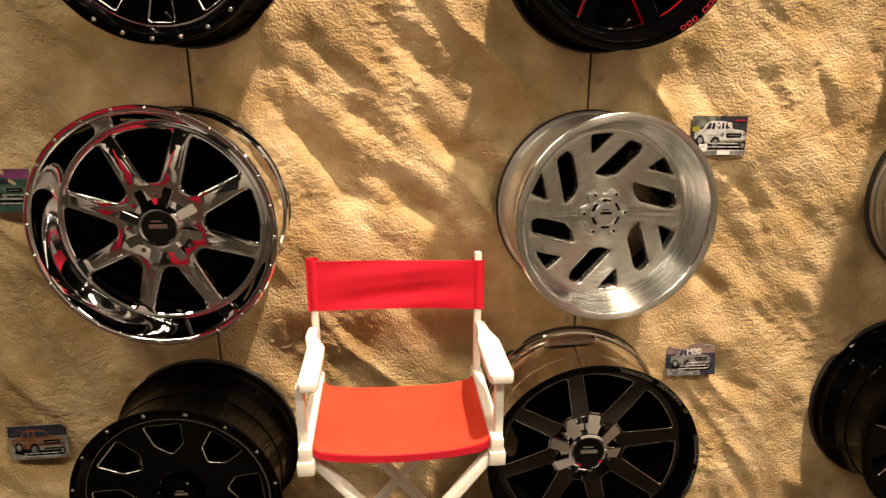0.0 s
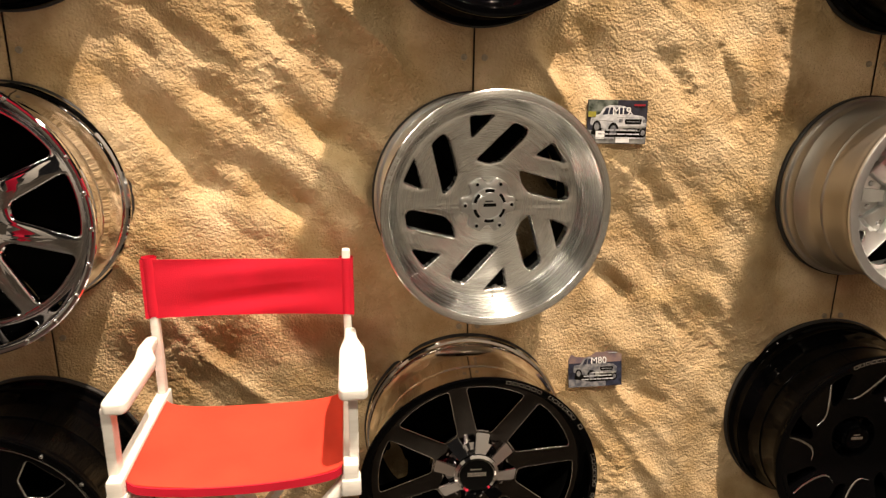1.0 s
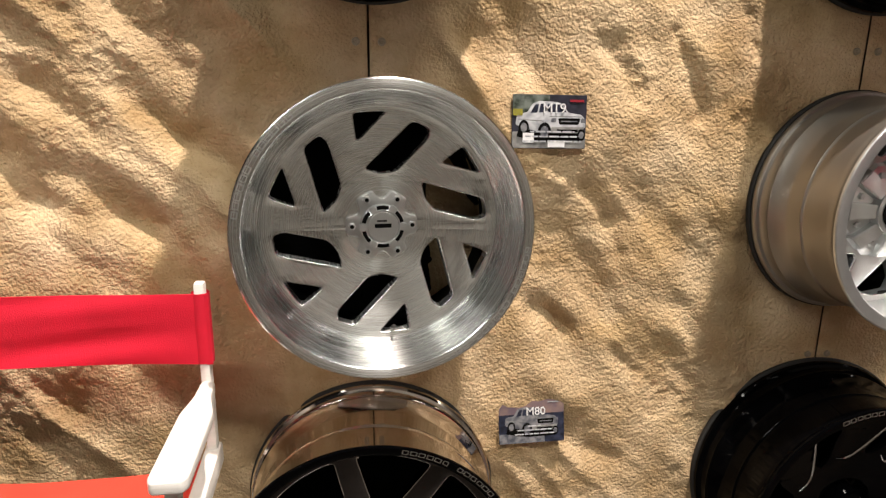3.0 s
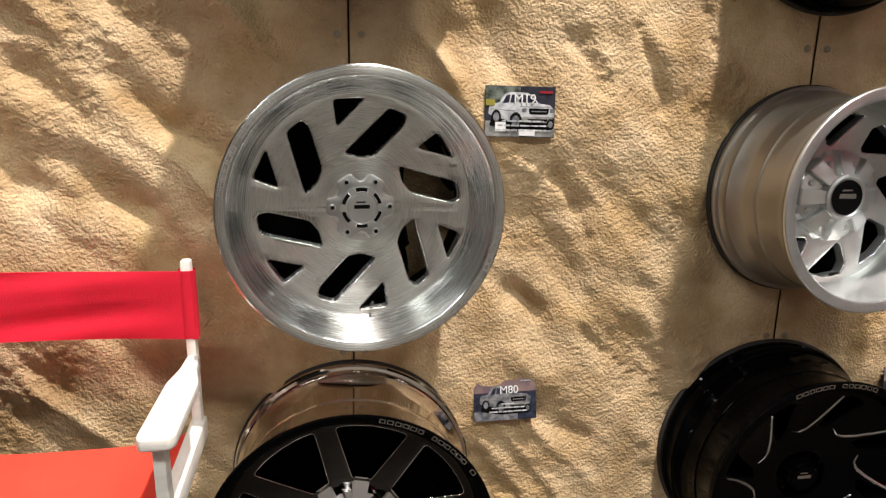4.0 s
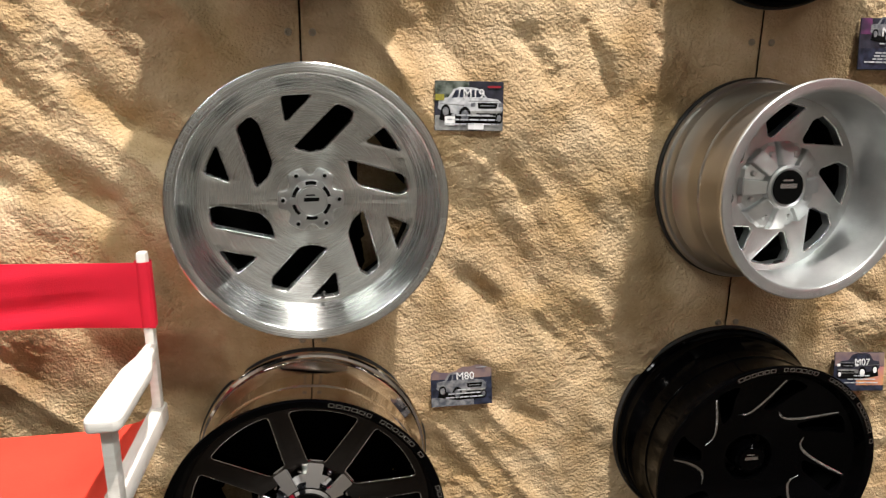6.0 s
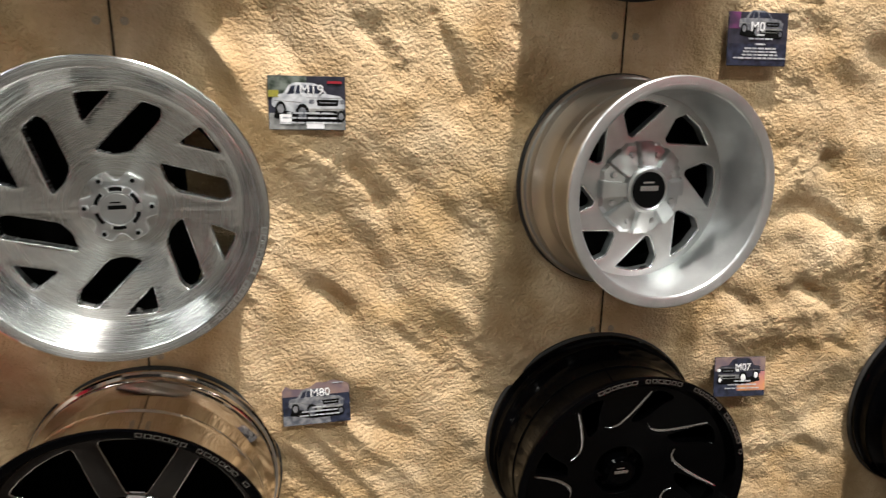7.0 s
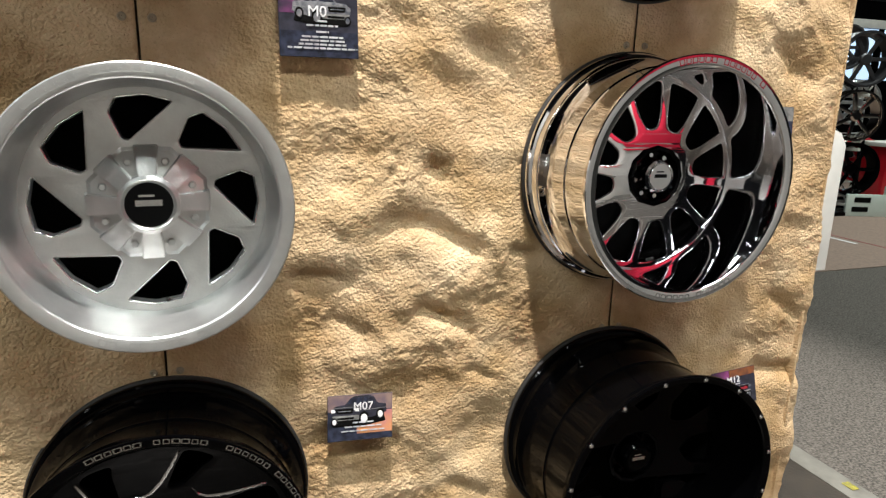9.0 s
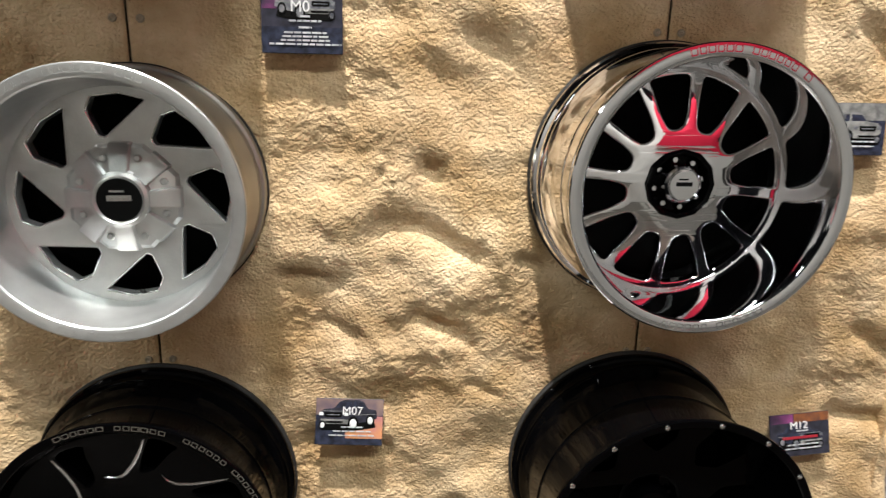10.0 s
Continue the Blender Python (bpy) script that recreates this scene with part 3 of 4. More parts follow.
def cap_fins(top, hub, R, spec):
    """Large bolt-on cap with raised radial fins."""
    m, n, h = spec["cap_mat"], spec.get("fins", 8), spec.get("cap_h", 0.040)
    rc = spec.get("cap_r", 0.36) * R
    part("cap_base", lathe([(rc, hub - 0.004), (rc, hub + 0.006), (rc * 0.93, hub + 0.012), (rc * 0.5, hub + h * 0.55), (0.0005, hub + h * 0.6)], 8 if n == 8 else n, spin=radians(spec.get("cap_spin", 0)) + math.pi / n), m, top, soft=0.2)
    first = None
    b = bmesh.new()
    fw = spec.get("fin_w", 1.0)
    r0, r1, w0, w1 = rc * 0.42, rc * 0.97, rc * 0.13 * fw, rc * 0.17 * fw
    lowv = [b.verts.new((x, y, hub)) for x, y in ((r0, -w0 * 1.2), (r1, -w1 * 1.2), (r1, w1 * 1.2), (r0, w0 * 1.2))]
    topv = [b.verts.new((x, y, hub + zz)) for x, y, zz in ((r0, -w0, h), (r1 * 0.97, -w1, h * 0.55), (r1 * 0.97, w1, h * 0.55), (r0, w0, h))]
    b.faces.new(topv)
    for i in range(4):
        b.faces.new((lowv[i], lowv[(i + 1) % 4], topv[(i + 1) % 4], topv[i]))
    bmesh.ops.bevel(b, geom=[e for e in b.edges if not e.is_boundary], offset=0.002, segments=2, affect="EDGES")
    first = part("cap_fin", b, m, top)
    for i in range(n):
        mm = Matrix.Rotation(radians(spec.get("cap_spin", 0)) + 2 * math.pi * i / n, 4, "Z")
        if i:
            shared("cap_fin", first.data, top, mm)
        else:
            first.matrix_local = mm
    part("centre_cap", lathe([(rc * 0.50, hub + h * 0.4), (rc * 0.48, hub + h * 1.05), (rc * 0.42, hub + h * 1.12), (rc * 0.38, hub + h * 1.05), (0.0005, hub + h * 1.05)], 40), m, top)
    emblem(top, rc * 0.37, hub + h * 1.05 + 0.0005, spec.get("badge_light", MILLED), INSIDE)
    nuts(top, n, rc * 0.74, hub + h * 0.30, m, radians(spec.get("cap_spin", 0)) + math.pi / n, "cap_bolt")


def cap_round(top, hub, R, spec):
    """Recessed ring of nuts round a plain cap."""
    m = spec["cap_mat"]
    rc = 0.265 * R
    part("cap_collar", lathe([(rc, hub - 0.002), (rc, hub + 0.004), (rc * 0.94, hub + 0.006), (rc * 0.86, hub + 0.004), (rc * 0.82, hub - 0.024), (rc * 0.45, hub - 0.026)], 12), spec["cap_dark"], top, soft=0.2)
    part("centre_cap", lathe([(rc * 0.56, hub - 0.026), (rc * 0.54, hub + 0.014), (rc * 0.48, hub + 0.020), (rc * 0.44, hub + 0.017), (0.0005, hub + 0.019)], 40), m, top)
    emblem(top, rc * 0.42, hub + 0.0185, spec.get("badge_light", INSIDE), m)
    nuts(top, 8, rc * 0.69, hub - 0.022, m, 0.2)


cap_builders = {"star": cap_star, "fins": cap_fins, "round": cap_round}

# brushed six-arm face: a long slot and a small triangle to each arm
SLOT = [(-0.115, 0.395), (0.212, 0.718), (0.335, 0.672), (0.320, 0.600), (0.105, 0.378), (0.0, 0.360)]
TRI = [(-0.190, 0.772), (0.035, 0.785), (-0.165, 0.580)]
BLADE = [(-0.25, 0.745), (-0.06, 0.790), (0.13, 0.765), (-0.155, 0.455), (-0.20, 0.465), (-0.285, 0.64)]
WEDGE8 = wedge(0.37, 0.80, 0.055, 17.2)
WEDGE8B = wedge(0.37, 0.835, 0.060, 17.4)
WEDGE12 = [(-0.052, 0.410), (0.052, 0.410), (0.098, 0.52)] + [(0.80 * math.sin(radians(a)), 0.80 * math.cos(radians(a))) for a in (11.4, 5.7, 0, -5.7, -11.4)] + [(-0.098, 0.52)]
SHIELD = [(0.0, 0.45), (0.13, 0.56), (0.17, 0.80), (-0.17, 0.80), (-0.13, 0.56)]
HOOK = [(0.03, 0.49), (0.13, 0.50), (0.20, 0.58), (0.28, 0.68), (0.36, 0.74), (0.24, 0.81), (0.165, 0.82), (0.10, 0.68)]
PAIR = [(-0.05, 0.42), (0.05, 0.42), (0.11, 0.80), (-0.11, 0.80)]

MIDDLE, LOW, HIGH = 1.14, 0.405, 1.88
wheel(0.006, 1.133, 0.305, 0.272, "brushed aluminium alloy wheel with six twisted slotted arms",
      dict(yaw=5.8, pitch=-0.2, back=0.294, face_r=0.82, recess=0.098, hub=0.122, power=1.6, face=BRUSHED, barrel=SILVER, lip_mat=BRUSHED, count=6, windows=[SLOT, TRI], cap="star", cap_mat=SILVER, round=0.010, edge=0.003, edge_mat=MILLED, thick=0.03,
           letter=[(170, 14), (-8, 16)], letter_mat=SILVER, lip=0.022, spin=0))
wheel(1.223, 1.147, 0.269, 0.278, "satin silver deep-dish alloy wheel with eight blade spokes",
      dict(yaw=3.7, pitch=-1.2, back=0.279, face_r=0.85, recess=0.145, hub=0.158, power=1.5, face=SILVER, barrel=BRONZE_BARREL, lip_mat=SILVER, count=8, windows=[BLADE], cap="fins", cap_mat=SILVER, fins=8, cap_r=0.45, cap_h=0.044, spin=-5.5, cap_spin=0, round=0.004, edge=0.003, edge_mat=MILLED,
           letter=[(132, 17), (-52, 16)], letter_mat=SILVER, curve=1.15, lip=0.026))
wheel(2.439, 1.186, 0.298, 0.293, "polished chrome deep-dish alloy wheel with twelve narrow spokes",
      dict(back=0.315, face_r=0.85, recess=0.178, hub=0.150, power=2.0, face=CHROME, barrel=CHROME, lip_mat=CHROME, count=12, windows=[WEDGE12], cap="round", cap_mat=CHROME, cap_dark=BLACK, spin=9, round=0.024, edge=0.004, curve=0.9,
           letter=[(105, 15), (-62, 14)], letter_mat=CHROME, lip=0.027))
wheel(-1.256, 1.134, 0.334, 0.318, "polished chrome alloy wheel with eight straight spokes and rim studs",
      dict(back=0.309, face_r=0.84, recess=0.075, hub=0.085, power=1.5, bulge=0.022, face=CHROME, barrel=CHROME, lip_mat=CHROME, count=8, windows=[WEDGE8], cap="fins", cap_mat=CHROME, fins=8, cap_r=0.37, spin=5, cap_spin=28, round=0.014, edge=0.008, rivets=24, lip=0.016, curve=1.4, fin_w=0.7))
wheel(-0.007, 0.378, 0.331, 0.334, "gloss black eight-spoke alloy wheel with chrome cap and smoked barrel",
      dict(back=0.316, face_r=0.89, recess=0.055, hub=0.120, power=1.4, bulge=0.015, face=BLACK_CHROME, barrel=DARK_CHROME, lip_mat=BLACK, count=8, windows=[WEDGE8B], cap="fins", cap_mat=CHROME, fins=8, cap_r=0.40, cap_h=0.055, spin=-10, cap_spin=35, round=0.012, edge=0.0016, edge_mat=DARK_CHROME,
           fin_w=0.9, letter=[(78, 15), (15, 14)], lip=0.018, letter_mat=MILLED))
wheel(1.215, 0.382, 0.317, 0.273, "gloss black alloy wheel with curved milled window edges",
      dict(back=0.325, face_r=0.88, recess=0.030, hub=0.095, power=1.6, face=BLACK, barrel=BLACK, lip_mat=BLACK, count=8, windows=[HOOK], cap="round", cap_mat=BLACK, cap_dark=BLACK, round=0.022, edge=0.0020,
           hook=[(0.135, 0.82), (0.07, 0.68), (0.0, 0.56), (-0.07, 0.475), (-0.13, 0.45), (-0.20, 0.465)], letter=[(112, 13), (62, 15)], lip=0.020, badge_light=MILLED))
wheel(2.43, 0.401, 0.317, 0.356, "gloss black deep-dish alloy wheel with bright rivets round the rim",
      dict(face_r=0.80, recess=0.14, hub=0.17, power=1.5, face=BLACK, barrel=BLACK, lip_mat=BLACK, count=8, windows=[SHIELD], cap="round", cap_mat=BLACK, cap_dark=BLACK, round=0.012, edge=0.002, rivets=16, lip=0.018, badge_light=MILLED))
wheel(-1.285, 0.285, 0.317, 0.333, "gloss black alloy wheel with milled shield windows and rim rivets",
      dict(face_r=0.87, recess=0.020, hub=0.060, power=1.6, face=BLACK, barrel=BLACK, lip_mat=BLACK, count=8, windows=[SHIELD], cap="round", cap_mat=BLACK, cap_dark=BLACK, spin=5.5, round=0.010, edge=0.0035, edge_mat=MILLED, rivets=16, lip=0.020, badge_light=MILLED))
wheel(-1.195, 1.91, 0.296, 0.270, "gloss black alloy wheel with rim rivets and milled spoke pairs",
      dict(face_r=0.84, recess=0.03, hub=0.07, power=1.6, face=BLACK, barrel=BLACK, lip_mat=BLACK, count=10, windows=[PAIR], cap="round", cap_mat=BLACK, cap_dark=BLACK, round=0.010, edge=0.0035, edge_mat=MILLED, rivets=24, lip=0.026, badge_light=MILLED))
wheel(0.010, 1.898, 0.298, 0.270, "gloss black alloy wheel with red painted spoke windows",
      dict(face_r=0.84, recess=0.05, hub=0.09, power=1.6, face=BLACK, barrel=BLACK, lip_mat=BLACK, count=8, windows=[WEDGE8], cap="round", cap_mat=BLACK, cap_dark=BLACK, round=0.010, edge=0.0035, cut_mat=RED_PAINT, letter=[(-25, 10)], letter_mat=RED_PAINT, lip=0.022, badge_light=MILLED))
wheel(1.232, 1.902, 0.297, 0.280, "gloss black alloy wheel hung high on the sand wall",
      dict(face_r=0.84, recess=0.05, hub=0.09, power=1.6, face=BLACK, barrel=BLACK, lip_mat=BLACK, count=8, windows=[WEDGE8], cap="round", cap_mat=BLACK, cap_dark=BLACK, round=0.010, edge=0.0035, letter=[(-60, 18)], lip=0.022, badge_light=MILLED))
wheel(2.44, 1.925, 0.297, 0.280, "gloss black alloy wheel hung high near the wall's end",
      dict(face_r=0.84, recess=0.05, hub=0.09, power=1.6, face=BLACK, barrel=BLACK, lip_mat=BLACK, count=8, windows=[WEDGE8], cap="round", cap_mat=BLACK, cap_dark=BLACK, round=0.010, edge=0.0035, lip=0.022, badge_light=MILLED))


# ---- director's chair ----
def cloth(p, nu, nv, thick):
    """A sheet p(u, v) -> point, with thickness and a rolled hem."""
    b = bmesh.new()
    front = [[b.verts.new(p(i / nu, j / nv, 0)) for i in range(nu + 1)] for j in range(nv + 1)]
    back = [[b.verts.new(p(i / nu, j / nv, thick)) for i in range(nu + 1)] for j in range(nv + 1)]
    for j in range(nv):
        for i in range(nu):
            b.faces.new((front[j][i], front[j][i + 1], front[j + 1][i + 1], front[j + 1][i]))
            b.faces.new((back[j + 1][i], back[j + 1][i + 1], back[j][i + 1], back[j][i]))
    for j in range(nv):
        b.faces.new((front[j + 1][0], back[j + 1][0], back[j][0], front[j][0]))
        b.faces.new((front[j][nu], back[j][nu], back[j + 1][nu], front[j + 1][nu]))
    for i in range(nu):
        b.faces.new((front[0][i], back[0][i], back[0][i + 1], front[0][i + 1]))
        b.faces.new((front[nv][i + 1], back[nv][i + 1], back[nv][i], front[nv][i]))
    return b


def directors_chair():
    c = thing("directors_chair", "white-painted wooden folding director's chair with red canvas seat and back", "chair", pose(-0.60, -0.395, 0.0, 0, 0, 2.5))
    xl, xr = -0.247, 0.249      # post lines, either side of the middle
    yb, yf = 0.205, -0.155      # back posts and front uprights

    def back(u, v, d):
        x = xl - 0.018 + (xr - xl + 0.036) * u
        loose = math.sin(math.pi * u)
        sag = 0.012 * loose + 0.0035 * math.sin(9 * v - 4 * u + 0.6) * loose + 0.0018 * math.sin(17 * v - 6 * u) * loose ** 2
        z = 0.845 + 0.158 * v - 0.004 * math.sin(math.pi * u) * (1 if v > 0.5 else -1) + (0.012 * (1 - u) - 0.004)
        return (x, yb - 0.016 + sag + d, z)

    part("backrest", cloth(back, 40, 14, 0.003), RED_CLOTH, c)
    for x, a, bt in ((xl, 0, 0.018), (xr, 0, 0.0)):
        # the sleeve of the canvas round each post
        sb = lathe([(0.0185, 0.0), (0.0190, 0.02), (0.0185, 0.145), (0.0185, 0.156)], 20)
        so = part("sleeve", sb, RED_CLOTH, c)
        so.matrix_local = Matrix.Translation((x, yb, 0.850 + (0.008 if x < 0 else -0.006)))

    def seat(u, v, d):
        x = xl + 0.018 + (xr - xl - 0.036) * u
        y = yf - 0.01 + (yb - yf - 0.03) * v
        z = 0.618 + 0.014 * v - 0.030 * math.sin(math.pi * u) ** 0.45 + 0.002 * math.sin(8 * u + 4 * v) - 0.006 * (1 - v) * math.sin(math.pi * u) - d
        return (x, y, z)

    part("seat", cloth(seat, 36, 20, 0.004), RED_CLOTH_LIT, c)
    part("seat_hem", cloth(lambda u, v, d: (xl + 0.02 + (xr - xl - 0.04) * u, yf - 0.014 + d, 0.596 + 0.020 * v - 0.032 * math.sin(math.pi * u) ** 0.45), 30, 3, 0.004), RED_CLOTH, c)
    for s, x in ((-1, xl), (1, xr)):
        # back post with a turned top
        part("back_post", beam((x, yb, 0.60), (x, yb, 1.022 if s > 0 else 0.985), 0.022, 0.030, 0.007), WHITE_WOOD, c)
        # arm rest: narrow at the post, broad and rounded in front
        xa = x + 0.006 * s
        xf, inner = (xa + 0.010, 0.038) if s > 0 else (xa + 0.022, 0.025)
        outline = [(xa - 0.014, yb - 0.02), (xa - 0.016, yb - 0.09), (xf - inner, yb - 0.16), (xf - inner - 0.001, yf - 0.012), (xf - inner + 0.006, yf - 0.026), (xf + 0.019, yf - 0.026), (xf + 0.026, yf - 0.012), (xf + 0.025, yb - 0.16), (xa + 0.018, yb - 0.09), (xa + 0.014, yb - 0.02)]
        ab = plate(fillet(outline, 0.012), [], 0.026, 0.005, lambda r: 0.0, 0)
        bmesh.ops.translate(ab, verts=ab.verts, vec=(0, 0, 0.794))
        part("armrest", ab, WHITE_WOOD, c)
        part("arm_support", beam((x + 0.008 * s, yf + 0.015, 0.60), (x + 0.008 * s, yf + 0.015, 0.785), 0.022, 0.034, 0.004), WHITE_WOOD, c)
        part("seat_rail", beam((x, yf - 0.03, 0.602), (x, yb + 0.02, 0.614), 0.034, 0.050, 0.006, up=(0, 0, 1)), WHITE_WOOD, c)
        part("hinge_block", box(x - 0.022, yf - 0.036, 0.550, x + 0.022, yf + 0.005, 0.590, 0.006), WHITE_WOOD, c)
        part("foot_rail", beam((x, yf - 0.03, FLOOR + 0.034), (x, yb + 0.02, FLOOR + 0.034), 0.034, 0.044, 0.006), WHITE_WOOD, c)
    for y, flip in ((yf - 0.005, 1), (yf + 0.021, -1), (yb - 0.03, 1), (yb - 0.056, -1)):
        part("leg", beam((xl * flip, y, FLOOR + 0.050), (-xl * flip, y, 0.585), 0.020, 0.042, 0.004, up=(0, 1, 0)), WHITE_WOOD, c)
    part("pivot_bolt", lathe([(0.0005, 0.004), (0.005, 0.0035), (0.007, 0.0)], 12), STEEL, c).matrix_local = pose(0, yf - 0.016, 0.270, 90)
    part("pivot_bolt", lathe([(0.0005, 0.004), (0.005, 0.0035), (0.007, 0.0)], 12), STEEL, c).matrix_local = pose(0, yb - 0.067, 0.270, 90)
    return c


directors_chair()


# ---- printed cards on the wall ----
def card(x, z, w, h, roll, lean, name, base, look_of, label):
    """A glossy printed card: photo of a truck, model code, lines too small to read."""
    gx, gz = np.meshgrid(np.linspace(x - w / 2, x + w / 2, 12), np.linspace(z - h / 2, z + h / 2, 10))
    proud = float(np.max(sand_height(gx, gz) - np.tan(radians(lean)) * (gz - z))) + 0.0025
    t = thing("spec_card", label, "card", pose(x, -min(0.024, max(0.004, proud)), z, 90 - lean, 0, 0) @ Matrix.Rotation(radians(roll), 4, "Z"), "cards beside the wheels")
    part("board", box(-w / 2, -h / 2, 0, w / 2, h / 2, 0.003, 0.0008, seg=1), base, t)
    lay = 0.0032

    def area(nm, x0, y0, x1, y1, material, up=0.0):
        """A printed field, in shares of the card."""
        return part(nm, box(x0 * w + 0.001, y0 * h + 0.001, lay + up, x1 * w - 0.001, y1 * h - 0.001, lay + up + 0.0003), material, t)

    for nm, x0, y0, x1, y1, material in look_of["fields"]:
        area(nm, x0, y0, x1, y1, material)
    # truck seen from its front corner: bed, cab, bonnet, screen, grille, wheels
    tx, ty, s = look_of["truck_at"][0] * w, look_of["truck_at"][1] * h, look_of["truck_at"][2] * w / 0.175
    way, paint = look_of.get("way", 1), look_of["truck"]

    def flat(nm, pts, material, level, rnd=0.003):
        pts = [(tx + way * px * s, ty + py * s) for px, py in pts]
        b = plate(fillet(pts if way > 0 else pts[::-1], rnd * s), [], 0.0005, 0.0001, lambda r: lay + 0.0003 + 0.0003 * level, 0)
        part(nm, b, material, t)

    flat("truck_shadow", [(-0.066, -0.030), (-0.010, -0.040), (0.062, -0.038), (0.066, -0.016), (-0.060, -0.012)], INSIDE, 0.5, 0.004)
    flat("truck_body", [(-0.068, -0.008), (-0.052, -0.014), (-0.016, -0.022), (0.058, -0.022), (0.068, -0.010), (0.066, 0.004), (0.058, 0.012), (0.034, 0.015), (0.022, 0.030), (0.010, 0.035), (-0.024, 0.036), (-0.036, 0.031), (-0.046, 0.015), (-0.066, 0.012)], paint, 1)
    flat("truck_screen", [(-0.006, 0.016), (0.030, 0.016), (0.019, 0.030), (-0.008, 0.031)], PAPER_NAVY, 2, 0.002)
    flat("truck_window", [(-0.024, 0.015), (-0.011, 0.016), (-0.012, 0.031), (-0.021, 0.031)], PAPER_NAVY, 2, 0.002)
    flat("truck_window", [(-0.040, 0.014), (-0.027, 0.015), (-0.024, 0.031), (-0.032, 0.029)], PAPER_NAVY, 2, 0.002)
    flat("truck_crease", [(-0.064, 0.003), (-0.014, 0.000), (-0.014, -0.0015), (-0.064, 0.0015)], PAPER_GREY, 2, 0.0003)
    flat("truck_bonnet_line", [(-0.004, 0.0085), (0.060, 0.0085), (0.060, 0.0072), (-0.004, 0.0072)], PAPER_GREY, 2, 0.0003)
    flat("truck_grille", [(0.016, -0.007), (0.054, -0.007), (0.057, 0.005), (0.014, 0.005)], INSIDE, 2, 0.003)
    flat("grille_bar", [(0.020, -0.002), (0.051, -0.002), (0.051, 0.000), (0.020, 0.000)], PAPER_STEEL, 3, 0.0005)
    for lx in (0.000, 0.058):
        flat("truck_headlight", [(lx, -0.003), (lx + 0.010, -0.003), (lx + 0.010, 0.005), (lx + 0.001, 0.005)], PAPER_WHITE if way < 0 else PAPER_STEEL, 2, 0.002)
    flat("truck_bumper", [(-0.002, -0.023), (0.060, -0.023), (0.066, -0.011), (0.000, -0.012)], PAPER_GREY, 2, 0.003)
    flat("bumper_gap", [(0.014, -0.021), (0.052, -0.021), (0.054, -0.016), (0.012, -0.016)], INSIDE, 3, 0.001)
    for wx, wy, wr in ((-0.052, -0.013, 0.014), (-0.012, -0.021, 0.018), (0.060, -0.026, 0.011)):
        for nm, q, lv, material in (("truck_wheel", 1.0, 0.0013, INSIDE), ("truck_rim", 0.62, 0.0016, look_of.get("rim", PAPER_STEEL))):
            b = plate([(tx + (way * wx + 0.72 * q * wr * math.cos(k * 0.449)) * s, ty + (wy + q * wr * math.sin(k * 0.449)) * s) for k in range(14)], [], 0.0004, 0.0001, lambda r: lay + lv, 0)
            part(nm, b, material, t)
    for nm, x0, y0, x1, y1, material in look_of.get("patches", ()):
        area(nm, x0, y0, x1, y1, material, 0.0017)
    # lines of print too small to read: rows of short bars, as long as words
    b, rng = bmesh.new(), random.Random(int(100 * x + z * 10))
    for half, yy in look_of["lines"]:
        left, end = -half * w + 0.04 * w, half * w + 0.04 * w
        while left < end:
            word = min(end - left, w * (0.05 + 0.09 * rng.random()))
            box(left, yy * h, lay + 0.0021, left + word, (yy + 0.030) * h, lay + 0.0024, bm=b)
            left += word + 0.016 * w
    part("small_print", b, PAPER_LIGHT, t)["kind"] = "stuff"
    if name:
        nx, ny, size = look_of["title_at"]
        letters(name, size, PAPER_WHITE, t, Matrix.Translation((nx * w, ny * h, lay + 0.0026)))
    return t


WHITE_TRUCK = dict(truck=PAPER_LIGHT, truck_at=(0.02, 0.02, 1.22), title_at=(0.06, 0.24, 0.032), lines=((0.30, -0.20), (0.36, -0.29), (0.40, -0.38)),
                   fields=(("sky_print", -0.5, 0.16, 0.0, 0.5, PAPER_TREES), ("ground_print", -0.5, -0.5, 0.5, -0.18, PAPER_GREY)),
                   patches=(("colour_patch", -0.5, 0.10, -0.36, 0.24, PAPER_YELLOW), ("sticker", -0.36, -0.40, -0.20, -0.20, PAPER_WHITE), ("sticker", -0.02, -0.48, 0.22, -0.34, PAPER_WHITE), ("corner_mark", 0.26, 0.36, 0.46, 0.42, PAPER_RED)))
GREY_TRUCK = dict(truck=PAPER_STEEL, truck_at=(0.0, 0.0, 1.05), title_at=(0.06, 0.22, 0.030), lines=((0.10, -0.12), (0.26, -0.21), (0.30, -0.30)),
                  fields=(("sky_print", -0.5, 0.16, 0.5, 0.5, PAPER_HAZE), ("ground_print", -0.5, -0.5, 0.2, -0.26, PAPER_STEEL)), patches=(("corner_mark", 0.24, 0.40, 0.42, 0.44, PAPER_LIGHT),))
PINK_SKY = dict(truck=PAPER_STEEL, truck_at=(0.04, 0.28, 0.95), title_at=(-0.02, 0.22, 0.034), lines=((0.06, 0.06), (0.20, -0.01), (0.08, -0.11), (0.26, -0.19), (0.28, -0.25), (0.30, -0.31), (0.44, -0.37)),
                fields=(("sky_print", -0.5, 0.18, -0.30, 0.5, PAPER_PINK), ("ground_print", -0.5, -0.5, 0.5, -0.08, PAPER_NAVY)))
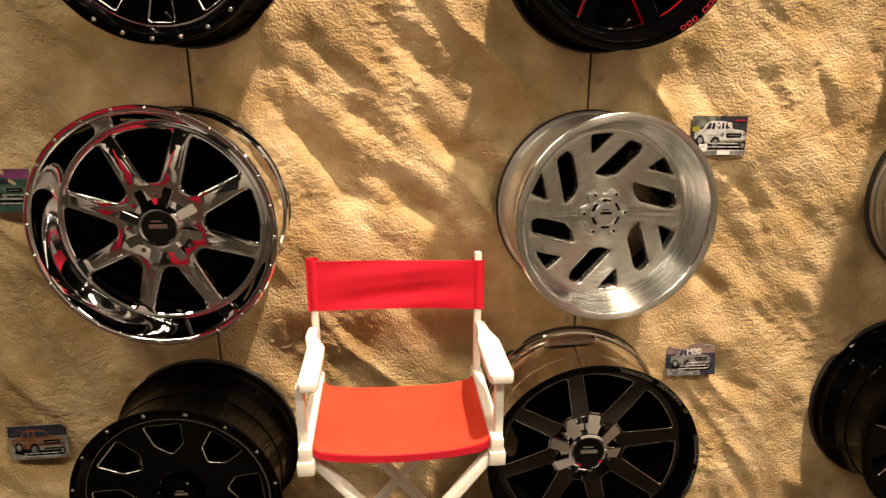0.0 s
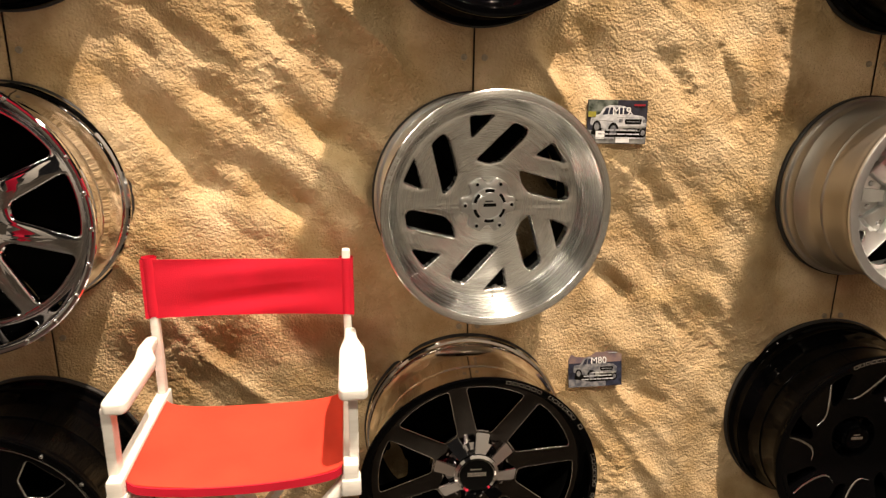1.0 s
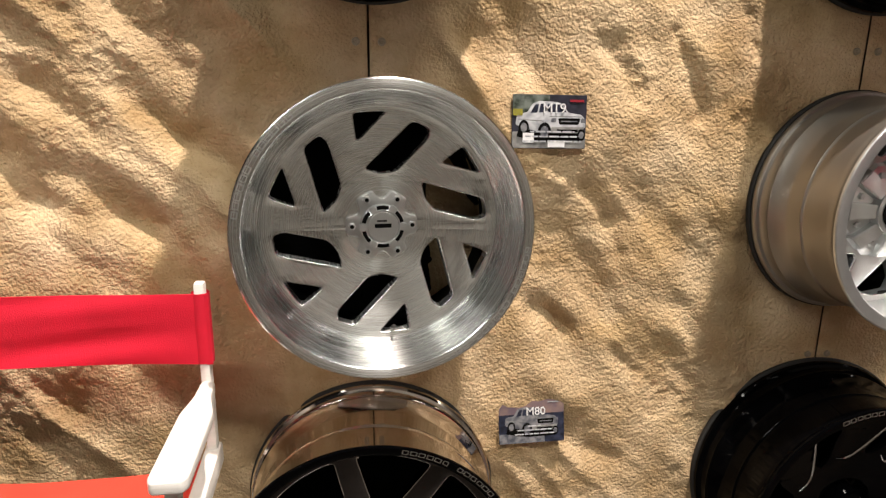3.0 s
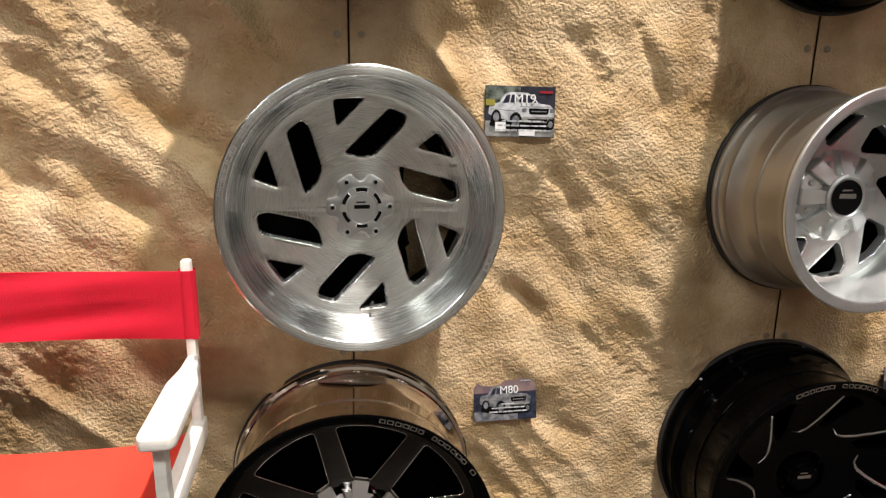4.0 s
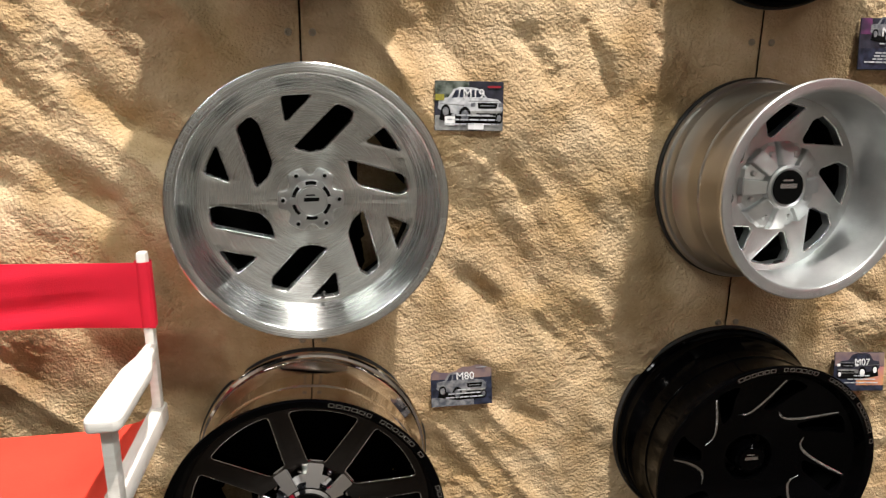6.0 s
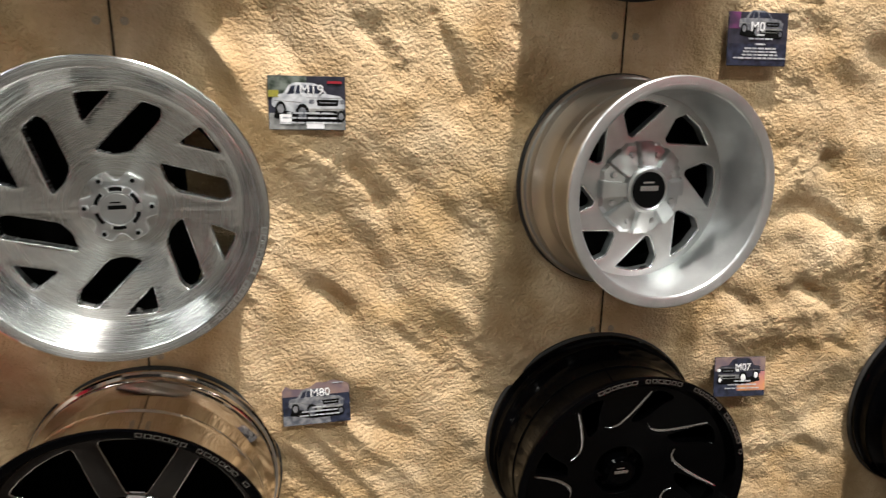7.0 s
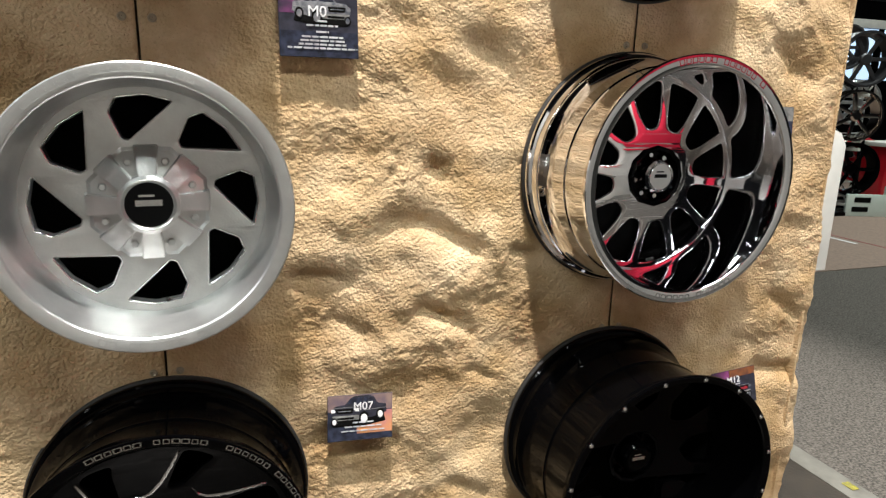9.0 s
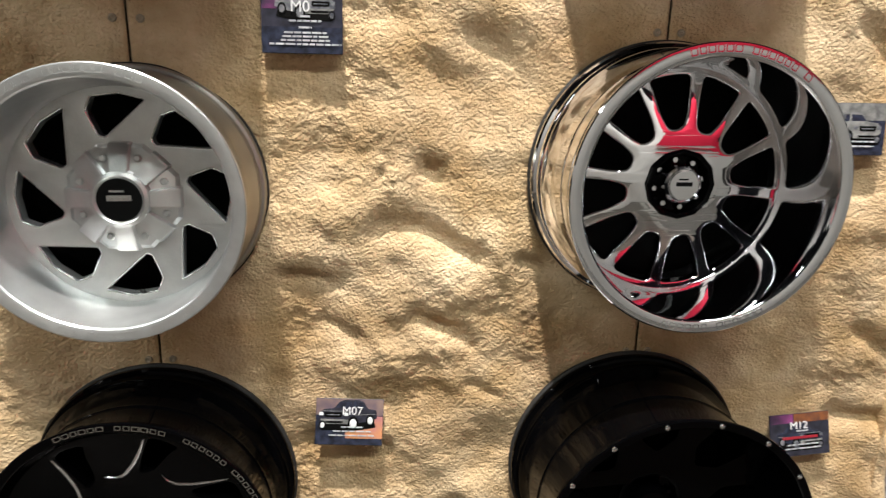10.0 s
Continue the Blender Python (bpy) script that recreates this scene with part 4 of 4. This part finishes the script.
BLACK_TRUCK = dict(truck=PAPER_DARK, truck_at=(-0.02, 0.16, 1.10), way=-1, rim=PAPER_WHITE, title_at=(0.04, 0.24, 0.030), lines=((0.16, -0.12), (0.28, -0.21), (0.34, -0.30)),
                   fields=(("sky_print", -0.5, 0.14, 0.5, 0.5, PAPER_HAZE), ("ground_print", -0.06, -0.36, 0.5, 0.14, PAPER_DUSK)))
SUNSET = dict(truck=PAPER_NAVY, truck_at=(0.0, -0.04, 1.0), title_at=(-0.02, 0.22, 0.030), lines=((0.10, 0.08), (0.26, -0.24), (0.30, -0.33)),
              fields=(("sky_print", -0.1, 0.28, 0.5, 0.5, PAPER_ORANGE), ("sky_print", -0.5, 0.28, -0.1, 0.5, PAPER_PINK)), patches=(("colour_patch", -0.30, -0.10, 0.30, -0.02, PAPER_RED),))
GREY_SKY = dict(truck=PAPER_GREY, truck_at=(0.0, 0.02, 1.1), title_at=(0, 0.2, 0.03), lines=((0.3, -0.25), (0.3, -0.34)), fields=(("sky_print", -0.5, 0.16, 0.5, 0.5, PAPER_GREY),))
GREEN_CARD = dict(truck=PAPER_GREEN, truck_at=(0.0, 0.02, 1.1), title_at=(0, 0.2, 0.03), lines=((0.3, -0.2), (0.3, -0.3)), fields=(("sky_print", -0.5, 0.26, 0.5, 0.5, PAPER_PINK),))
ORANGE_TRUCK = dict(truck=PAPER_ORANGE, truck_at=(0.0, 0.0, 1.15), title_at=(0, 0.2, 0.03), lines=((0.3, -0.34), (0.34, -0.42)), fields=(("sky_print", -0.5, 0.16, 0.5, 0.5, PAPER_DARK),))
card(0.418, 1.347, 0.178, 0.124, -0.5, 4, "M19", PAPER_DARK, WHITE_TRUCK, "glossy printed card with a white pickup truck on the sand wall")
card(0.411, 0.572, 0.176, 0.118, 1, 10, "M80", PAPER_NAVY, GREY_TRUCK, "glossy printed card with a grey truck at dusk")
card(1.597, 1.522, 0.178, 0.138, 0, 6, "M0", PAPER_DARK, PINK_SKY, "dark printed card with a pink sky and white print")
card(1.683, 0.540, 0.174, 0.122, -3, 12, "M07", PAPER_NAVY, BLACK_TRUCK, "printed card with a black truck under a dusk sky")
card(2.935, 1.305, 0.172, 0.128, 0, 5, "", PAPER_NAVY, GREY_SKY, "dark printed card half hidden behind a chrome wheel")
card(2.938, 0.458, 0.176, 0.122, 4, 12, "M12", PAPER_DARK, SUNSET, "dark printed card with a dark truck and sunset")
card(-1.815, 1.195, 0.176, 0.135, 0, 4, "", PAPER_GREEN, GREEN_CARD, "dark green printed card with a pink top")
card(-1.87, 0.305, 0.200, 0.125, 2, 6, "", PAPER_GREY, ORANGE_TRUCK, "printed card with an orange truck")

# ---- hall: floors, closing walls, booth beyond the wall's end ----
tagged(part("floor", box(-14, -16, FLOOR - 0.1, 18, 13, FLOOR), CARPET), "grey flecked carpet of the exhibition hall", "floor", kind="structure")
tagged(part("walkway", box(3.70, 2.6, FLOOR + 0.001, 17.9, 12.9, FLOOR + 0.006), CARPET_TAN), "paler tan carpet of the aisle", "carpet", kind="structure")
tagged(part("booth_floor", box(-5, -6, FLOOR + 0.001, 3.55, 1.5, FLOOR + 0.012, 0.002), BOOTH_FLOOR), "dark vinyl floor of the wheel booth", "floor", kind="structure")
tagged(part("trim", beam((3.605, -6, FLOOR + 0.008), (3.605, 1.5, FLOOR + 0.008), 0.11, 0.016, 0.004, up=(0, 0, 1)), ALU), "flat grey metal edge strip between vinyl and carpet", "trim", kind="structure")
tagged(part("floor_tape", box(7.80, 3.40, FLOOR + 0.0065, 7.85, 3.76, FLOOR + 0.0075, 0.0003, seg=1), PAPER_WHITE), "short strip of white tape on the tan carpet", "tape")
tagged(part("carpet_seam", box(7.955, 2.62, FLOOR + 0.0065, 7.975, 6.0, FLOOR + 0.0085, 0.0005, seg=1), PAPER_RED), "thin dark red carpet seam across the aisle", "seam", kind="structure")
for nm, bx in (("wall_back", (-14.2, -16.2, FLOOR - 0.1, 18.2, -16.0, CEILING)), ("wall_west", (-14.2, -16, FLOOR - 0.1, -14.0, 13, CEILING)), ("wall_east", (18.0, -16, FLOOR - 0.1, 18.2, 13, CEILING)), ("wall_far", (-14.2, 13.0, FLOOR - 0.1, 18.2, 13.2, CEILING))):
    tagged(part(nm, box(*bx), HALL), "dark hall wall", "wall", kind="structure")
tagged(part("ceiling", box(-14.2, -16.2, CEILING, 18.2, 13.2, CEILING + 0.2), HALL), "dark exhibition hall ceiling", "ceiling", kind="structure")

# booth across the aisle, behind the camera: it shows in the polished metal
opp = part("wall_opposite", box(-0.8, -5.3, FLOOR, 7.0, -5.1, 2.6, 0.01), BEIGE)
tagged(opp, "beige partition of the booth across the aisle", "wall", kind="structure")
for px0, px1, pm, pl in ((-2.9, -2.1, BEIGE, "beige display panel across the aisle"), (-4.1, -3.3, BANNER_RED, "red display panel across the aisle"), (-6.2, -4.7, BEIGE, "wide beige display panel across the aisle")):
    tagged(part("partition", box(px0, -5.2, FLOOR, px1, -5.1, 2.3, 0.01), pm), pl, "panel", "panels across the aisle")
tagged(part("red_banner", box(3.9, -5.06, 1.5, 8.0, -5.02, 3.0, 0.01), BANNER_RED), "long red fabric banner on the partition across the aisle", "banner")

# small truss lamps over the aisle, seen as points of light in the polished wheels
def truss_lamp(x, y, z):
    t = thing("hanging_lamp", "small black stage lamp with a bright lens, hung from the ceiling", "lamp", pose(x, y, z), "lamps over the aisle")
    part("housing", lathe([(0.0005, 0.16), (0.05, 0.16), (0.075, 0.12), (0.08, 0.0), (0.072, 0.0), (0.070, 0.012)], 20), BLACK, t)
    part("lens", lathe([(0.070, 0.012), (0.055, -0.012), (0.03, -0.026), (0.0005, -0.03)], 20), LENS, t)
    part("rod", beam((0, 0, 0.15), (0, 0, CEILING - z + 0.01), 0.03, 0.03, 0.003), BLACK, t)
    return t


for lx, ly in ((-4.0, -2.6), (-2.4, -3.4), (-0.8, -2.8), (0.6, -3.6), (2.8, -3.0), (4.4, -2.4), (3.6, -4.2), (6.0, -3.4)):
    truss_lamp(lx, ly, 5.4)

# white end board fixed behind the sheet's free edge
eb = thing("end_board", "off-white board fixed to the end of the sand wall", "board", pose(WALL_END, 0.06, 0))
# its top is cut at a slant
cut = plate([(-0.01, 0.83), (0.088, 0.83), (0.088, 1.25), (0.06, 1.29), (-0.01, 1.315)], [], 0.06, 0.003, lambda r: 0.0, 0)
bmesh.ops.rotate(cut, verts=cut.verts, matrix=Matrix.Rotation(radians(90), 3, "X"))
part("panel", cut, WHITE_BOARD, eb)


def rack_wheel(x, y, z, R, face, spokes, label, turn):
    """A wheel on the far racks, seen small: tyre-less rim, spokes, hub."""
    t = thing("rack_alloy_wheel", label, "wheel", pose(x, y, z, 90, 0, turn), "wheels on the far racks")
    part("rim", lathe([(R, -0.11), (R, -0.09), (0.90 * R, -0.06), (0.90 * R, 0.06), (R, 0.09), (R, 0.11), (0.92 * R, 0.11), (0.86 * R, 0.07), (0.84 * R, -0.10)], 40), face, t)
    for i in range(spokes):
        a = 2 * math.pi * i / spokes
        part("spoke", beam((0.12 * R * math.cos(a), 0.12 * R * math.sin(a), 0.05), (0.87 * R * math.cos(a), 0.87 * R * math.sin(a), 0.07), 0.05, 0.03, 0.006), face, t)
    part("hub", lathe([(0.22 * R, 0.02), (0.22 * R, 0.075), (0.16 * R, 0.09), (0.0005, 0.09)], 20), face, t)
    return t


# wheels on racks across the aisle, beyond the wall's end
rack_wheel(9.42, 5.0, 2.0, 0.36, GUNMETAL, 6, "dark alloy wheel on top of a far display rack", -20)
rack_wheel(9.42, 5.0, 1.27, 0.34, DARK_CHROME, 7, "dark and bright alloy wheel on a far display rack", -20)
rack_wheel(9.50, 5.0, 0.55, 0.36, BLACK, 6, "black alloy wheel standing low on a far display rack", -20)
rack_wheel(10.35, 5.6, 0.62, 0.33, RED_PAINT, 6, "red alloy wheel on a far display rack", -15)
rack_wheel(10.40, 5.8, 1.45, 0.33, SILVER, 8, "silver alloy wheel on a far display rack", -15)
rack_wheel(10.20, 6.0, 2.25, 0.33, GUNMETAL, 8, "black alloy wheel high on a far display rack", -15)


def display_rack(x, y, label):
    r = thing("display_rack", label, "rack", pose(x, y, FLOOR), "far display racks")
    for dx in (-0.42, 0.42):
        part("upright", beam((dx, 0.16, 0.0), (dx, 0.16, 2.5), 0.05, 0.05, 0.006), BLACK, r)
    for zz in (0.14, 0.90, 1.62):
        part("shelf_bar", beam((-0.42, 0.16, zz), (0.42, 0.16, zz), 0.05, 0.04, 0.005), WHITE_BOARD, r)
        part("shelf_arm", beam((0.0, 0.16, zz), (0.0, -0.15, zz), 0.05, 0.04, 0.005), WHITE_BOARD, r)
        # pale lattice brace along each level
        for k in range(6):
            p, q = -0.42 + 0.14 * k, -0.28 + 0.14 * k
            part("brace", beam((p, 0.13, zz + (0.0 if k % 2 else 0.16)), (q, 0.13, zz + (0.16 if k % 2 else 0.0)), 0.018, 0.014, 0.002), WHITE_BOARD, r)
        part("rail", beam((-0.42, 0.13, zz + 0.17), (0.42, 0.13, zz + 0.17), 0.022, 0.016, 0.002), WHITE_BOARD, r)
    part("base", box(-0.45, -0.2, 0.006, 0.45, 0.25, 0.06, 0.008), BLACK, r)
    return r


display_rack(9.45, 5.0, "black and white steel rack holding three wheels")
display_rack(10.35, 5.75, "steel rack further back holding three wheels")
sign = thing("sign_stand", "low pale green-white sign stand with dark print bars", "sign", pose(9.62, 4.72, FLOOR + 0.006, 0, 0, -20))
part("board", box(-0.30, -0.02, 0.0, 0.30, 0.02, 0.30, 0.006), SIGN_WHITE, sign)
part("brace", box(0.20, -0.02, 0.30, 0.30, 0.02, 0.42, 0.004), SIGN_WHITE, sign)
for k, (a, b, zz) in enumerate(((-0.20, 0.02, 0.19), (-0.22, 0.00, 0.06))):
    part("print_bar", box(a, -0.024, zz, b, -0.020, zz + 0.07), INSIDE, sign)
counter = thing("counter", "white counter at the far booth", "counter", pose(10.6, 5.2, FLOOR + 0.006))
part("counter_top", box(-0.5, -0.3, 0.92, 0.6, 0.3, 0.98, 0.01), WHITE_BOARD, counter)
part("counter_body", box(-0.4, -0.2, 0.0, 0.5, 0.25, 0.92, 0.01), RED_PAINT, counter)
screen = thing("lit_panel", "bright blue-white lit panel at the back of the far booth", "panel", pose(12.6, 8.6, 0))
part("panel", box(-2.6, 0.0, 1.95, 2.6, 0.05, 2.95, 0.01), BLUE_GLOW, screen)
for k in range(5):
    part("mullion", box(-2.3 + 1.1 * k, -0.04, 1.95, -2.2 + 1.1 * k, -0.005, 2.95, 0.004), WHITE_BOARD, screen)
part("top_rail", box(-2.7, -0.06, 2.96, 2.7, -0.01, 3.12, 0.006), WHITE_BOARD, screen)
part("frame", box(-2.7, 0.05, FLOOR + 0.006, 2.7, 0.12, 3.5, 0.01), BLACK, screen)
tagged(part("floor_mark", box(3.60, 0.0, FLOOR + 0.0165, 3.635, 0.05, FLOOR + 0.0185, 0.0006, seg=1), PAPER_YELLOW), "small yellow tape mark on the metal edge strip", "tape")
